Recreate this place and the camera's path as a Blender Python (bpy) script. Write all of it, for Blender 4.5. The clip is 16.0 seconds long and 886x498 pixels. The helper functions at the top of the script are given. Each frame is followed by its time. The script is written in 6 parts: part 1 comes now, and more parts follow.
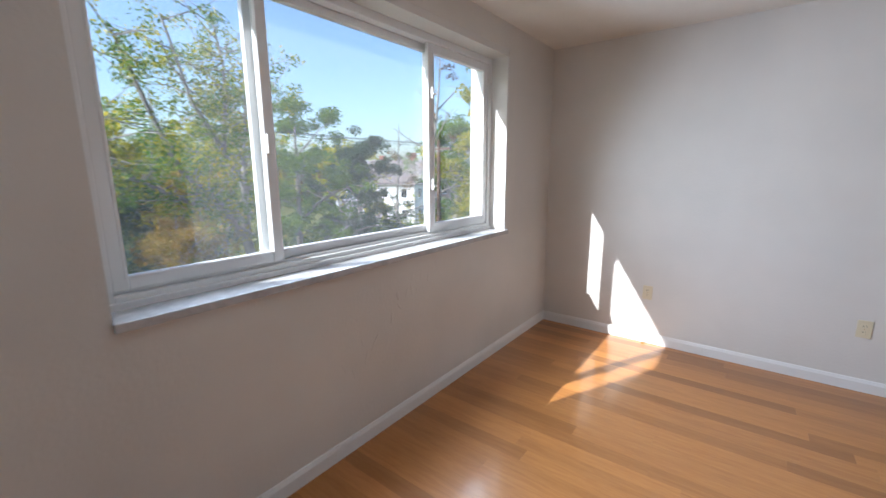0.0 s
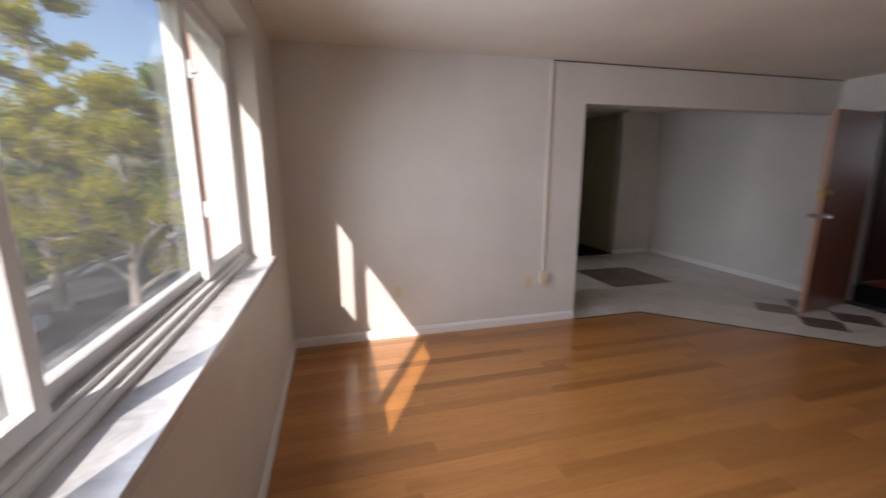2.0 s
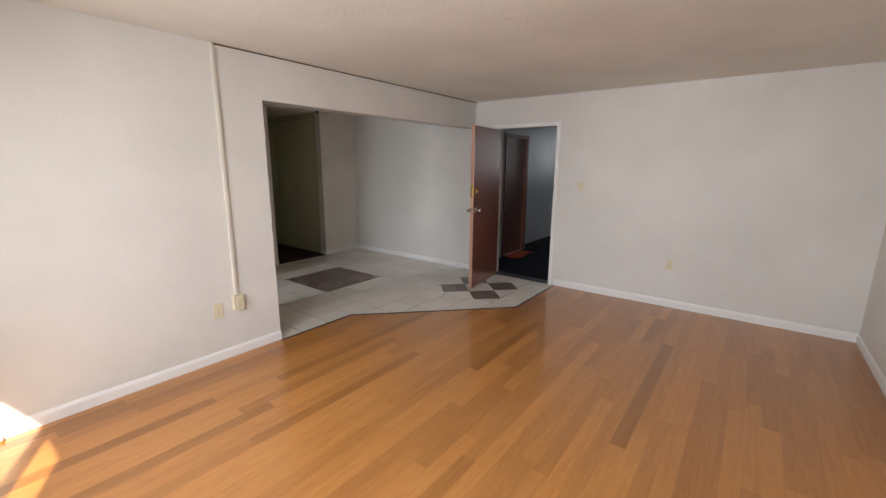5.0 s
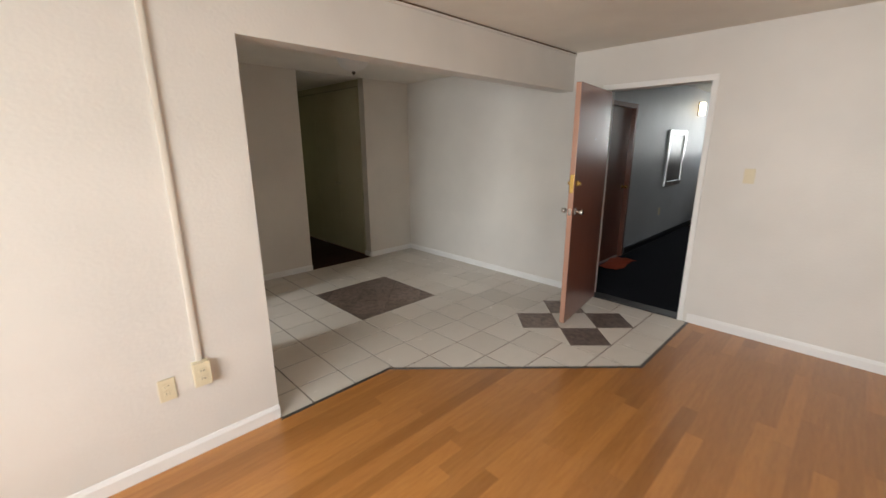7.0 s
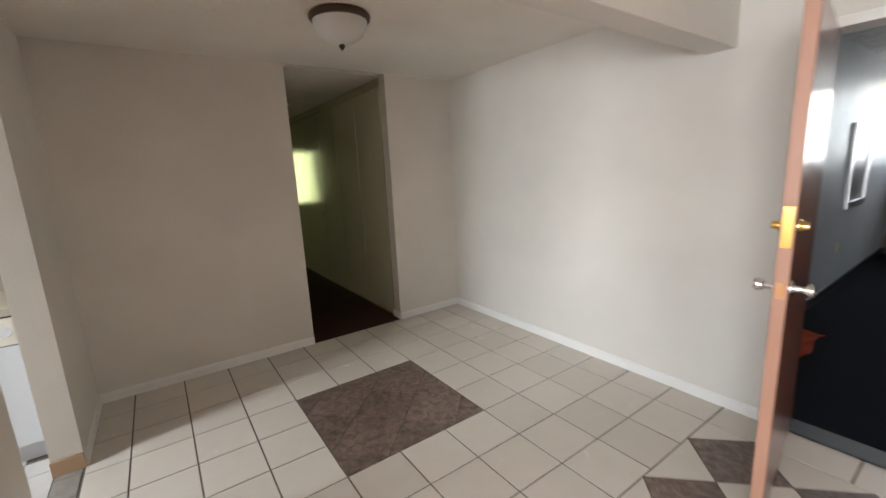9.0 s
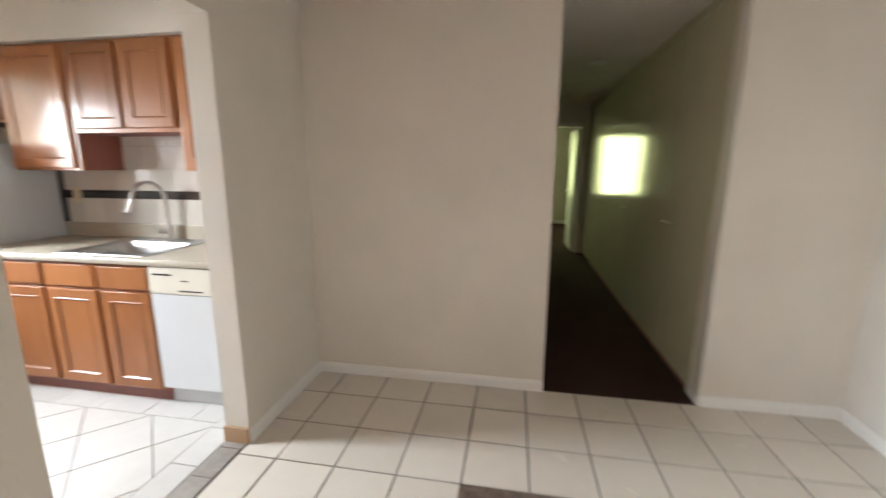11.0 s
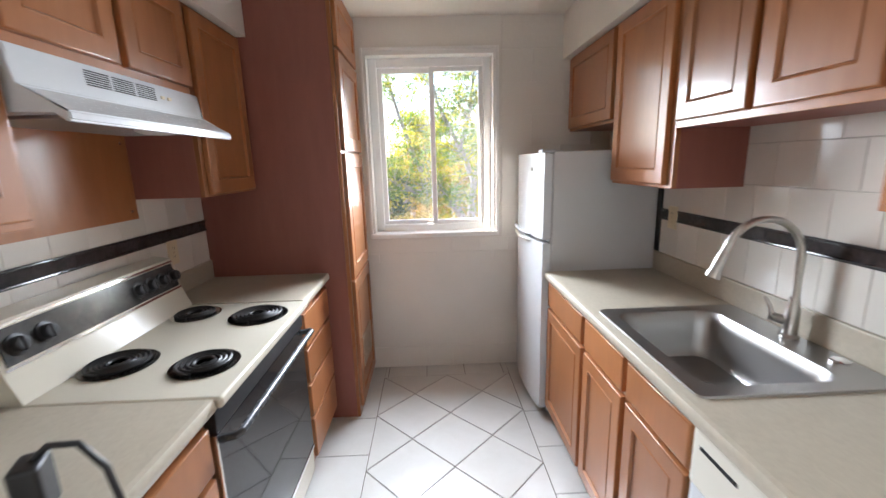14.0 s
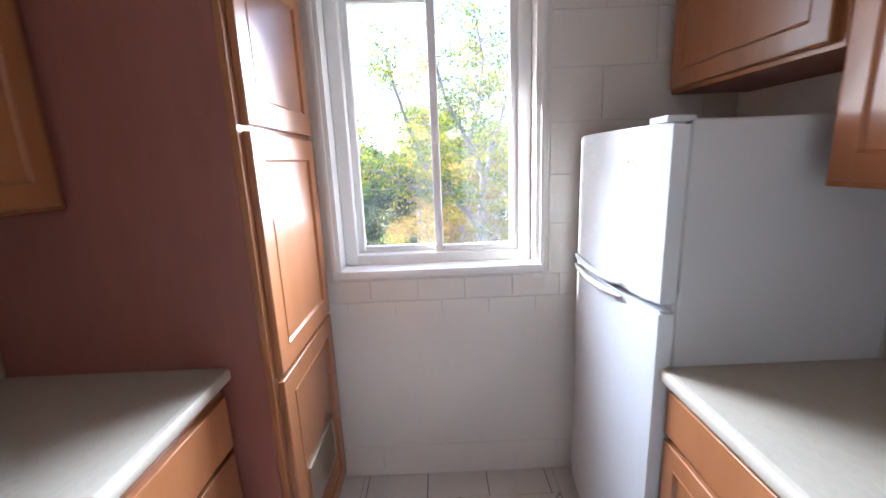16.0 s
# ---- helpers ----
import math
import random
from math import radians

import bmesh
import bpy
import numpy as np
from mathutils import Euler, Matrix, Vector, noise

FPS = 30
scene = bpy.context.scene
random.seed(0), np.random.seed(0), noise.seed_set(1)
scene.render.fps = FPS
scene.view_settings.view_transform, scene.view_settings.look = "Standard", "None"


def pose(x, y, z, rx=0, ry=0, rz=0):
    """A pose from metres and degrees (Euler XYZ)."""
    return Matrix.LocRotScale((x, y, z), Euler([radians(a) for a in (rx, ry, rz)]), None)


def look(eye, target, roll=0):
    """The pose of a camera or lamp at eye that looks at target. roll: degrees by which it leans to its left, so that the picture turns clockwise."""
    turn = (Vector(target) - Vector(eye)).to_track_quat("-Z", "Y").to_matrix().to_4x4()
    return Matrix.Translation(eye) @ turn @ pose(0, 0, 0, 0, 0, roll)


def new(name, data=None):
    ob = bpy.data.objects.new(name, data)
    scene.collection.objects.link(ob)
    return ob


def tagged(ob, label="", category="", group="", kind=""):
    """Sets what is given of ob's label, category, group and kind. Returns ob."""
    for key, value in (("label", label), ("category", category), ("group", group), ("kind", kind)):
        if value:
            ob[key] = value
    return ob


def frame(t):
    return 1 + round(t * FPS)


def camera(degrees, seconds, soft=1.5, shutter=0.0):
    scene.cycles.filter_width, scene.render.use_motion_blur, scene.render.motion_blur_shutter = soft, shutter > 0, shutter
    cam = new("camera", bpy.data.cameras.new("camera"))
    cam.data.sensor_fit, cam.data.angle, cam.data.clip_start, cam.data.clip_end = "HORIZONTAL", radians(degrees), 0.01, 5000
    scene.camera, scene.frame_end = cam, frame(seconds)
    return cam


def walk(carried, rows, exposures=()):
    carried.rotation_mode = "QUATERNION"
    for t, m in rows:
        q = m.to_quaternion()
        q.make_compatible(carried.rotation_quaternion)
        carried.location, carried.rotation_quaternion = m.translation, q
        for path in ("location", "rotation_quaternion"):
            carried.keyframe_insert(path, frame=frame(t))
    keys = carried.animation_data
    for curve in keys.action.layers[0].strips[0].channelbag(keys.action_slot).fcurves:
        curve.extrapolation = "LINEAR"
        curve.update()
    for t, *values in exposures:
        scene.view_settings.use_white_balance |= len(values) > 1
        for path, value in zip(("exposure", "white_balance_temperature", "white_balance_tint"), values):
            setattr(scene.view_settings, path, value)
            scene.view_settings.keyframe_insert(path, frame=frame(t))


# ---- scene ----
cam = camera(95.0, 16.0, 1.5, 0.5)
PATH = [
    (0, (1.515, -3.577, 1.43), (0.322, -2.018, 1.046), -0.2),
    (0.5, (1.154, -3.57, 1.459), (0.221, -1.846, 1.063), 0.1),
    (1, (0.79, -3.554, 1.472), (0.267, -1.664, 1.078), -0.4),
    (1.5, (0.55, -3.475, 1.484), (0.482, -1.512, 1.108), -0.4),
    (2, (0.396, -3.456, 1.502), (0.899, -1.56, 1.113), -0.2),
    (2.5, (0.364, -3.424, 1.541), (1.357, -1.748, 1.088), 1.1),
    (3, (0.415, -3.505, 1.53), (1.721, -2.069, 1.049), 1.6),
    (3.5, (0.448, -3.581, 1.588), (1.958, -2.369, 1.087), 1.6),
    (6, (1.305, -2.834, 1.578), (2.857, -1.625, 1.224), -0.4),
    (6.5, (1.612, -2.535, 1.579), (3.102, -1.247, 1.232), -0.2),
    (7, (1.908, -2.193, 1.572), (3.261, -0.807, 1.075), -0.2),
    (7.5, (2.236, -1.865, 1.583), (3.589, -0.441, 1.208), -0.9),
    (8, (2.549, -1.536, 1.556), (3.886, -0.087, 1.221), -3.3),
    (10.5, (3.945, -0.184, 1.445), (4.153, 1.751, 0.985), 0.9),
    (11, (4.003, 0.144, 1.408), (3.665, 2.076, 1.017), 0.2),
    (11.5, (3.998, 0.49, 1.47), (2.989, 2.163, 1.044), -0.4),
    (12, (3.853, 0.748, 1.489), (2.381, 2.031, 1.054), -0.8),
    (12.5, (3.574, 0.946, 1.508), (1.851, 1.86, 1.063), -0.8),
    (13, (3.359, 1.191, 1.497), (1.469, 1.669, 1.052), -0.2),
    (13.5, (3.157, 1.346, 1.498), (1.211, 1.51, 1.068), -0.9),
    (14, (2.852, 1.404, 1.511), (0.896, 1.461, 1.095), -1.6),
    (14.5, (2.577, 1.447, 1.498), (0.628, 1.456, 1.051), -1.8),
    (15, (2.299, 1.472, 1.502), (0.351, 1.476, 1.049), -2.1),
    (15.5, (1.999, 1.454, 1.493), (0.048, 1.462, 1.052), -2.3),
    (16, (1.696, 1.44, 1.48), (-0.258, 1.458, 1.052), -2.3),
]
# seconds, stops, kelvin, tint
EXPOSURE = [
    (0.0, 0.93, 5500, 10), (0.5, 0.86, 5550, 13), (1.0, 0.67, 5650, 14), (1.5, 0.53, 5950, 16), (2.0, 0.37, 6400, 19), (2.5, 0.45, 6300, 18), (3.0, 0.88, 5650, 12), (3.5, 1.09, 5700, 12), (6.0, 1.54, 6950, 13), (6.5, 1.59, 6950, 13), (7.0, 1.69, 7000, 11), (7.5, 1.77, 6950, 12), (8.0, 2.02, 6900, 11),
    (10.5, 2.7, 6350, 10), (11.0, 2.95, 6650, 10), (11.5, 2.95, 6500, 10), (12.0, 2.72, 6350, 10), (12.5, 2.5, 6200, 10), (13.0, 2.45, 6300, 11), (13.5, 2.55, 6250, 12), (14.5, 2.6, 6150, 11), (16.0, 2.65, 5600, 14),
]
walk(cam, [(t, look(eye, target, roll)) for t, eye, target, roll in PATH], EXPOSURE)

# ---------------------------------------------------------------- light
SUN = Vector((0.5, 1.0, -0.80))
world = bpy.data.worlds.new("sky")
scene.world = world
world.use_nodes = True
wn = world.node_tree
sky = wn.nodes.new("ShaderNodeTexSky")
sky.sky_type = "NISHITA"
sky.sun_disc = False
sky.sun_elevation = math.asin(-SUN.normalized().z)
sky.sun_rotation = math.atan2(-SUN.x, -SUN.y)
sky.air_density, sky.dust_density, sky.ozone_density = 1.0, 2.0, 1.0
wn.links.new(sky.outputs[0], wn.nodes["Background"].inputs[0])
wn.nodes["Background"].inputs[1].default_value = 0.15
sun = new("sun", bpy.data.lights.new("sun", "SUN"))
sun.data.energy, sun.data.angle, sun.data.color = 5.0, radians(0.55), (1.0, 0.93, 0.82)
sun.rotation_euler = SUN.to_track_quat("-Z", "Y").to_euler()


def window_light(name, m, w, h, watts, spread_deg, colour=(0.86, 0.93, 1.0)):
    """Skylight entering by a window: an area lamp that fills its opening."""
    la = bpy.data.lights.new(name, "AREA")
    la.shape, la.size, la.size_y, la.energy, la.color = "RECTANGLE", w, h, watts, colour
    la.spread = radians(spread_deg)
    ob = new(name, la)
    ob.matrix_world = m
    return ob


window_light("window_daylight_living", pose(-0.05, -2.02, 1.58, 77, 0, -90), 2.3, 0.84, 28.5, 138)
window_light("window_daylight_kitchen", pose(0.05, 1.37, 1.60, 66, 0, -90), 0.54, 0.76, 7.4, 102)
window_light("window_daylight_corridor", pose(11.95, -0.55, 1.82, 90, 0, 90), 0.8, 1.15, 4.6, 145)
window_light("window_daylight_bedroom", pose(3.65, 10.99, 1.5, 90, 0, 180), 1.0, 1.4, 6.5, 170, (0.88, 1.0, 0.48))


# ---------------------------------------------------------------- materials
def mat(name, base, rough=0.5, metal=0.0, spec=0.5):
    m = bpy.data.materials.new(name)
    m.use_nodes = True
    b = m.node_tree.nodes["Principled BSDF"]
    b.inputs["Base Color"].default_value = (*base, 1)
    b.inputs["Roughness"].default_value = rough
    b.inputs["Metallic"].default_value = metal
    b.inputs["Specular IOR Level"].default_value = spec
    return m


def node(m, kind, **inputs):
    n = m.node_tree.nodes.new(kind)
    for k, v in inputs.items():
        n.inputs[k.replace("_", " ")].default_value = v
    return n


def link(m, a, b):
    m.node_tree.links.new(a, b)


def bsdf(m):
    return m.node_tree.nodes["Principled BSDF"]


def place(m, scale=(1, 1, 1), space="world"):
    """World or own coordinates, in metres, scaled."""
    if space == "world":
        src = node(m, "ShaderNodeNewGeometry").outputs["Position"]
    else:
        src = node(m, "ShaderNodeTexCoord").outputs["Object"]
    mp = node(m, "ShaderNodeMapping")
    mp.inputs["Scale"].default_value = scale
    link(m, src, mp.inputs["Vector"])
    return mp.outputs["Vector"]


def noisy(m, vec, scale, detail=4.0, rough=0.55, distort=0.0):
    n = node(m, "ShaderNodeTexNoise", Scale=scale, Detail=detail, Roughness=rough, Distortion=distort)
    link(m, vec, n.inputs["Vector"])
    return n.outputs["Fac"]


def ramp(m, fac, stops):
    r = node(m, "ShaderNodeValToRGB")
    e = r.color_ramp.elements
    while len(e) < len(stops):
        e.new(0.5)
    for el, (p, c) in zip(e, stops):
        el.position, el.color = p, (*c, 1)
    link(m, fac, r.inputs["Fac"])
    return r.outputs["Color"]


def mixed(m, fac, a, b, blend="MIX"):
    n = node(m, "ShaderNodeMix")
    n.data_type, n.blend_type = "RGBA", blend
    for s, v in ((n.inputs[0], fac), (n.inputs[6], a), (n.inputs[7], b)):
        if isinstance(v, (int, float)):
            s.default_value = v
        elif isinstance(v, tuple):
            s.default_value = (*v, 1)
        else:
            link(m, v, s)
    return n.outputs[2]


def math_node(m, op, a, b):
    n = node(m, "ShaderNodeMath")
    n.operation = op
    for s, v in zip(n.inputs, (a, b)):
        if isinstance(v, (int, float)):
            s.default_value = v
        else:
            link(m, v, s)
    return n.outputs[0]


def bumped(m, fac, strength, distance):
    n = node(m, "ShaderNodeBump", Strength=strength, Distance=distance)
    link(m, fac, n.inputs["Height"])
    link(m, n.outputs["Normal"], bsdf(m).inputs["Normal"])


def spread(m, fac, lo, hi):
    n = node(m, "ShaderNodeMapRange")
    n.inputs["To Min"].default_value, n.inputs["To Max"].default_value = lo, hi
    link(m, fac, n.inputs["Value"])
    return n.outputs["Result"]


def paint(name, base, rough=0.55, coarse=55, lumps=0.35, dist=0.004, spread_by=0.06):
    """Rolled wall paint over plaster: roller stipple, soft patches."""
    m = mat(name, base, rough, spec=0.35)
    v = place(m)
    big = noisy(m, v, 1.3, 3)
    fine = noisy(m, v, coarse, 5, 0.6)
    dark = tuple(c * (1 - spread_by) for c in base)
    light = tuple(min(1, c * (1 + spread_by)) for c in base)
    c = ramp(m, big, [(0.3, dark), (0.7, light)])
    link(m, c, bsdf(m).inputs["Base Color"])
    link(m, spread(m, fine, rough - 0.08, rough + 0.1), bsdf(m).inputs["Roughness"])
    h = math_node(m, "ADD", fine, math_node(m, "MULTIPLY", noisy(m, v, coarse * 0.25, 2), 0.6))
    bumped(m, h, lumps, dist)
    return m


WALL = paint("greige_wall_paint", (0.70, 0.67, 0.625), 0.42)
# same greige paint as WALL, the warmer light there put into its colour
WALL_DINING = paint("greige_wall_paint_warm_light", (0.71, 0.665, 0.60), 0.42)
CEILING = paint("ceiling_paint", (0.80, 0.765, 0.70), 0.75, 38, 0.45, 0.006)
KITCHEN_WALL = paint("kitchen_wall_paint", (0.72, 0.69, 0.64), 0.42)
JAMB = paint("textured_jamb_paint", (0.70, 0.66, 0.59), 0.42, 80, 0.32, 0.004)
CORRIDOR_WALL = paint("corridor_wall_paint", (0.50, 0.51, 0.52), 0.42, 14, 0.5, 0.012)
TRIM = paint("white_trim_paint", (0.80, 0.79, 0.77), 0.35, 25, 0.12, 0.002, 0.03)
VINYL = paint("white_window_vinyl", (0.82, 0.83, 0.83), 0.35, 20, 0.06, 0.001, 0.03)
OLIVE = paint("glossy_olive_cream_closet_paint", (0.56, 0.53, 0.38), 0.10, 9, 0.0, 0.004, 0.05)
bsdf(OLIVE).inputs["Specular IOR Level"].default_value = 0.28


def wood(name, tones, rough=0.35, stretch=(1.0, 14.0, 14.0), by_object=True, coat=0.0, fine=9.0, bump=0.08):
    """Grain drawn out along x (own coordinates); each board takes its own tone."""
    m = mat(name, tones[0], rough)
    v = place(m, stretch, "own")
    info = node(m, "ShaderNodeObjectInfo")
    shift = node(m, "ShaderNodeVectorMath")
    shift.operation = "ADD"
    link(m, v, shift.inputs[0])
    if by_object:
        scl = node(m, "ShaderNodeVectorMath")
        scl.operation = "SCALE"
        scl.inputs[0].default_value = (37, 11, 5)
        link(m, info.outputs["Random"], scl.inputs["Scale"])
        link(m, scl.outputs[0], shift.inputs[1])
    g = noisy(m, shift.outputs[0], fine, 6, 0.62, 0.4)
    g2 = noisy(m, shift.outputs[0], fine * 0.25, 3, 0.5, 0.8)
    c = ramp(m, g, [(0.30, tones[0]), (0.55, tones[1]), (0.78, tones[2])])
    c = mixed(m, 0.35, c, ramp(m, g2, [(0.35, tones[0]), (0.65, tones[2])]))
    if by_object:
        c = mixed(m, 1.0, c, ramp(m, info.outputs["Random"], [(0.0, (0.70, 0.66, 0.61)), (0.12, (0.86, 0.83, 0.80)), (0.5, (0.98, 0.97, 0.96)), (1.0, (1.13, 1.12, 1.10))]), "MULTIPLY")
    link(m, c, bsdf(m).inputs["Base Color"])
    link(m, spread(m, g, rough - 0.06, rough + 0.10), bsdf(m).inputs["Roughness"])
    bsdf(m).inputs["Coat Weight"].default_value = coat
    bsdf(m).inputs["Coat Roughness"].default_value = 0.12
    bumped(m, g, bump, 0.002)
    return m


FLOOR_WOOD = wood("varnished_oak_strip", ((0.375, 0.150, 0.038), (0.46, 0.198, 0.052), (0.525, 0.243, 0.073)), 0.30, (1.2, 16, 16), True, 0.45)
CAB_WOOD = wood("honey_maple_veneer", ((0.31, 0.118, 0.042), (0.36, 0.143, 0.053), (0.41, 0.17, 0.068)), 0.34, (5, 5, 1.0), True, 0.30, 5.0, 0.04)
bsdf(CAB_WOOD).inputs["Specular IOR Level"].default_value = 0.35
CAB_SIDE = wood("red_brown_laminate", ((0.235, 0.078, 0.058), (0.265, 0.092, 0.068), (0.295, 0.106, 0.078)), 0.42, (5, 5, 0.8), False, 0.0, 4.0, 0.03)
DOOR_WOOD = wood("red_brown_door_veneer", ((0.185, 0.066, 0.042), (0.205, 0.075, 0.047), (0.225, 0.085, 0.053)), 0.3, (9, 9, 0.8), False, 0.6, 5.0, 0.008)


def ceramic(name, base, vein, rough=0.16, scale=9.0, amount=0.5, by_object=0.10):
    m = mat(name, base, rough)
    v = place(m)
    n1 = noisy(m, v, scale, 6, 0.65, 0.8)
    n2 = noisy(m, v, scale * 0.2, 3)
    c = mixed(m, amount, base, ramp(m, n1, [(0.35, vein), (0.62, base)]))
    c = mixed(m, 0.25, c, ramp(m, n2, [(0.3, vein), (0.7, base)]))
    info = node(m, "ShaderNodeObjectInfo")
    lo = 1 - by_object
    c = mixed(m, 1.0, c, ramp(m, info.outputs["Random"], [(0, (lo, lo, lo * 0.99)), (1, (1.0, 1.0, 1.0))]), "MULTIPLY")
    link(m, c, bsdf(m).inputs["Base Color"])
    link(m, spread(m, n1, rough - 0.02, rough + 0.06), bsdf(m).inputs["Roughness"])
    bumped(m, n2, 0.03, 0.003)
    return m


TILE = ceramic("cream_floor_tile", (0.74, 0.69, 0.62), (0.67, 0.615, 0.545), 0.24, 9.0, 0.3)
TILE_BROWN = ceramic("brown_marbled_floor_tile", (0.29, 0.215, 0.18), (0.075, 0.05, 0.042), 0.33, 22, 0.95, 0.3)
TILE_GREY = ceramic("grey_marbled_floor_tile", (0.40, 0.37, 0.34), (0.26, 0.235, 0.21), 0.3, 12, 0.8, 0.2)
KTILE = ceramic("white_kitchen_floor_tile", (0.62, 0.61, 0.59), (0.55, 0.53, 0.50), 0.14, 7, 0.5, 0.06)
WTILE = ceramic("white_glazed_wall_tile", (0.74, 0.71, 0.66), (0.70, 0.66, 0.60), 0.10, 5, 0.5, 0.10)
BTILE = ceramic("black_marbled_border_tile", (0.018, 0.017, 0.020), (0.12, 0.11, 0.11), 0.08, 30, 0.35, 0.3)
GROUT = paint("grout", (0.15, 0.13, 0.11), 0.85, 90, 0.3, 0.002)
GROUT_LIGHT = paint("pale_grout", (0.52, 0.49, 0.45), 0.85, 90, 0.3, 0.002)
SUBFLOOR = paint("dark_floor_joint", (0.10, 0.045, 0.018), 0.8, 60)
MARBLE = ceramic("white_marble_sill", (0.62, 0.62, 0.625), (0.32, 0.32, 0.335), 0.22, 11, 0.7, 0.0)
COUNTER = ceramic("beige_speckled_laminate", (0.49, 0.44, 0.355), (0.385, 0.34, 0.265), 0.33, 60, 0.6, 0.0)


def carpet(name, base, scale=160):
    m = mat(name, base, 0.95, spec=0.1)
    v = place(m)
    n1, n2 = noisy(m, v, scale, 3, 0.7), noisy(m, v, 2.2, 4)
    c = mixed(m, 0.5, ramp(m, n1, [(0.3, tuple(x * 0.5 for x in base)), (0.7, tuple(x * 1.5 for x in base))]),
              ramp(m, n2, [(0.3, tuple(x * 0.75 for x in base)), (0.7, tuple(x * 1.25 for x in base))]))
    link(m, c, bsdf(m).inputs["Base Color"])
    bumped(m, n1, 0.9, 0.01)
    return m


CARPET_BROWN = carpet("dark_brown_carpet", (0.055, 0.028, 0.023))
CARPET_BLACK = carpet("navy_black_carpet", (0.012, 0.013, 0.018))
RED_MAT = carpet("orange_red_rug", (0.42, 0.075, 0.035), 60)


def glass(name, tint=(0.95, 0.97, 0.97), dirt=0.065):
    """A thin pane: clear, with a faint dusty film that scatters light."""
    m = bpy.data.materials.new(name)
    m.use_nodes = True
    t = m.node_tree
    t.nodes.clear()
    out = t.nodes.new("ShaderNodeOutputMaterial")
    clear = t.nodes.new("ShaderNodeBsdfTransparent")
    clear.inputs[0].default_value = (*tint, 1)
    shine = t.nodes.new("ShaderNodeBsdfGlossy")
    shine.inputs["Roughness"].default_value = 0.02
    lw = t.nodes.new("ShaderNodeLayerWeight")
    gloss = math_node(m, "ADD", math_node(m, "MULTIPLY", math_node(m, "POWER", lw.outputs["Facing"], 5.0), 0.35), 0.035)
    a = t.nodes.new("ShaderNodeMixShader")
    t.links.new(gloss, a.inputs[0])
    t.links.new(clear.outputs[0], a.inputs[1])
    t.links.new(shine.outputs[0], a.inputs[2])
    film = t.nodes.new("ShaderNodeBsdfTranslucent")
    film.inputs[0].default_value = (0.9, 0.92, 0.95, 1)
    v = place(m)
    n = noisy(m, v, 2.5, 5, 0.6)
    f = spread(m, n, dirt * 0.3, dirt)
    b = t.nodes.new("ShaderNodeMixShader")
    t.links.new(f, b.inputs[0])
    t.links.new(a.outputs[0], b.inputs[1])
    t.links.new(film.outputs[0], b.inputs[2])
    t.links.new(b.outputs[0], out.inputs[0])
    return m


GLASS = glass("dusty_window_glass")
GLASS_KITCHEN = glass("hazy_kitchen_window_glass", dirt=0.04)


def metal(name, base, rough, streak=(1, 60, 1), bump=0.0):
    m = mat(name, base, rough, 1.0)
    v = place(m, streak)
    n = noisy(m, v, 20, 4)
    link(m, spread(m, n, rough - 0.06, rough + 0.10), bsdf(m).inputs["Roughness"])
    if bump:
        bumped(m, n, bump, 0.001)
    return m


STEEL = metal("brushed_stainless_steel", (0.40, 0.395, 0.385), 0.33, (2, 60, 60), 0.05)
NICKEL = metal("brushed_nickel", (0.52, 0.50, 0.47), 0.27)
BRASS = metal("polished_brass", (0.80, 0.55, 0.18), 0.2)
CHROME = metal("chrome", (0.75, 0.75, 0.75), 0.08)
BRONZE = metal("dark_bronze", (0.10, 0.075, 0.055), 0.4)
PEWTER = metal("silver_picture_frame", (0.65, 0.65, 0.66), 0.3)
ALMOND = paint("almond_plastic", (0.70, 0.62, 0.44), 0.35, 60, 0.03, 0.001, 0.03)
CONDUIT = paint("cream_painted_raceway", (0.68, 0.63, 0.55), 0.4, 30, 0.1, 0.002, 0.03)
WHITE_APPL = paint("white_appliance_enamel", (0.66, 0.68, 0.70), 0.24, 120, 0.10, 0.0008, 0.02)
FRIDGE_SIDE = paint("textured_grey_white_fridge_side", (0.60, 0.61, 0.62), 0.4, 160, 0.35, 0.001, 0.02)
CREAM_APPL = paint("almond_stove_enamel", (0.62, 0.575, 0.475), 0.16, 40, 0.03, 0.001, 0.03)
BLACK_GLASS = mat("black_oven_glass", (0.012, 0.012, 0.014), 0.06)
BLACK_PLASTIC = paint("black_plastic", (0.02, 0.02, 0.022), 0.38, 70, 0.1, 0.001)
COIL = paint("black_heating_coil", (0.018, 0.017, 0.017), 0.45, 90, 0.3, 0.001)
DARK_GAP = mat("dark_recess", (0.01, 0.01, 0.01), 0.9)
FROST = mat("frosted_lamp_glass", (0.78, 0.76, 0.72), 0.35)
bsdf(FROST).inputs["Transmission Weight"].default_value = 0.25


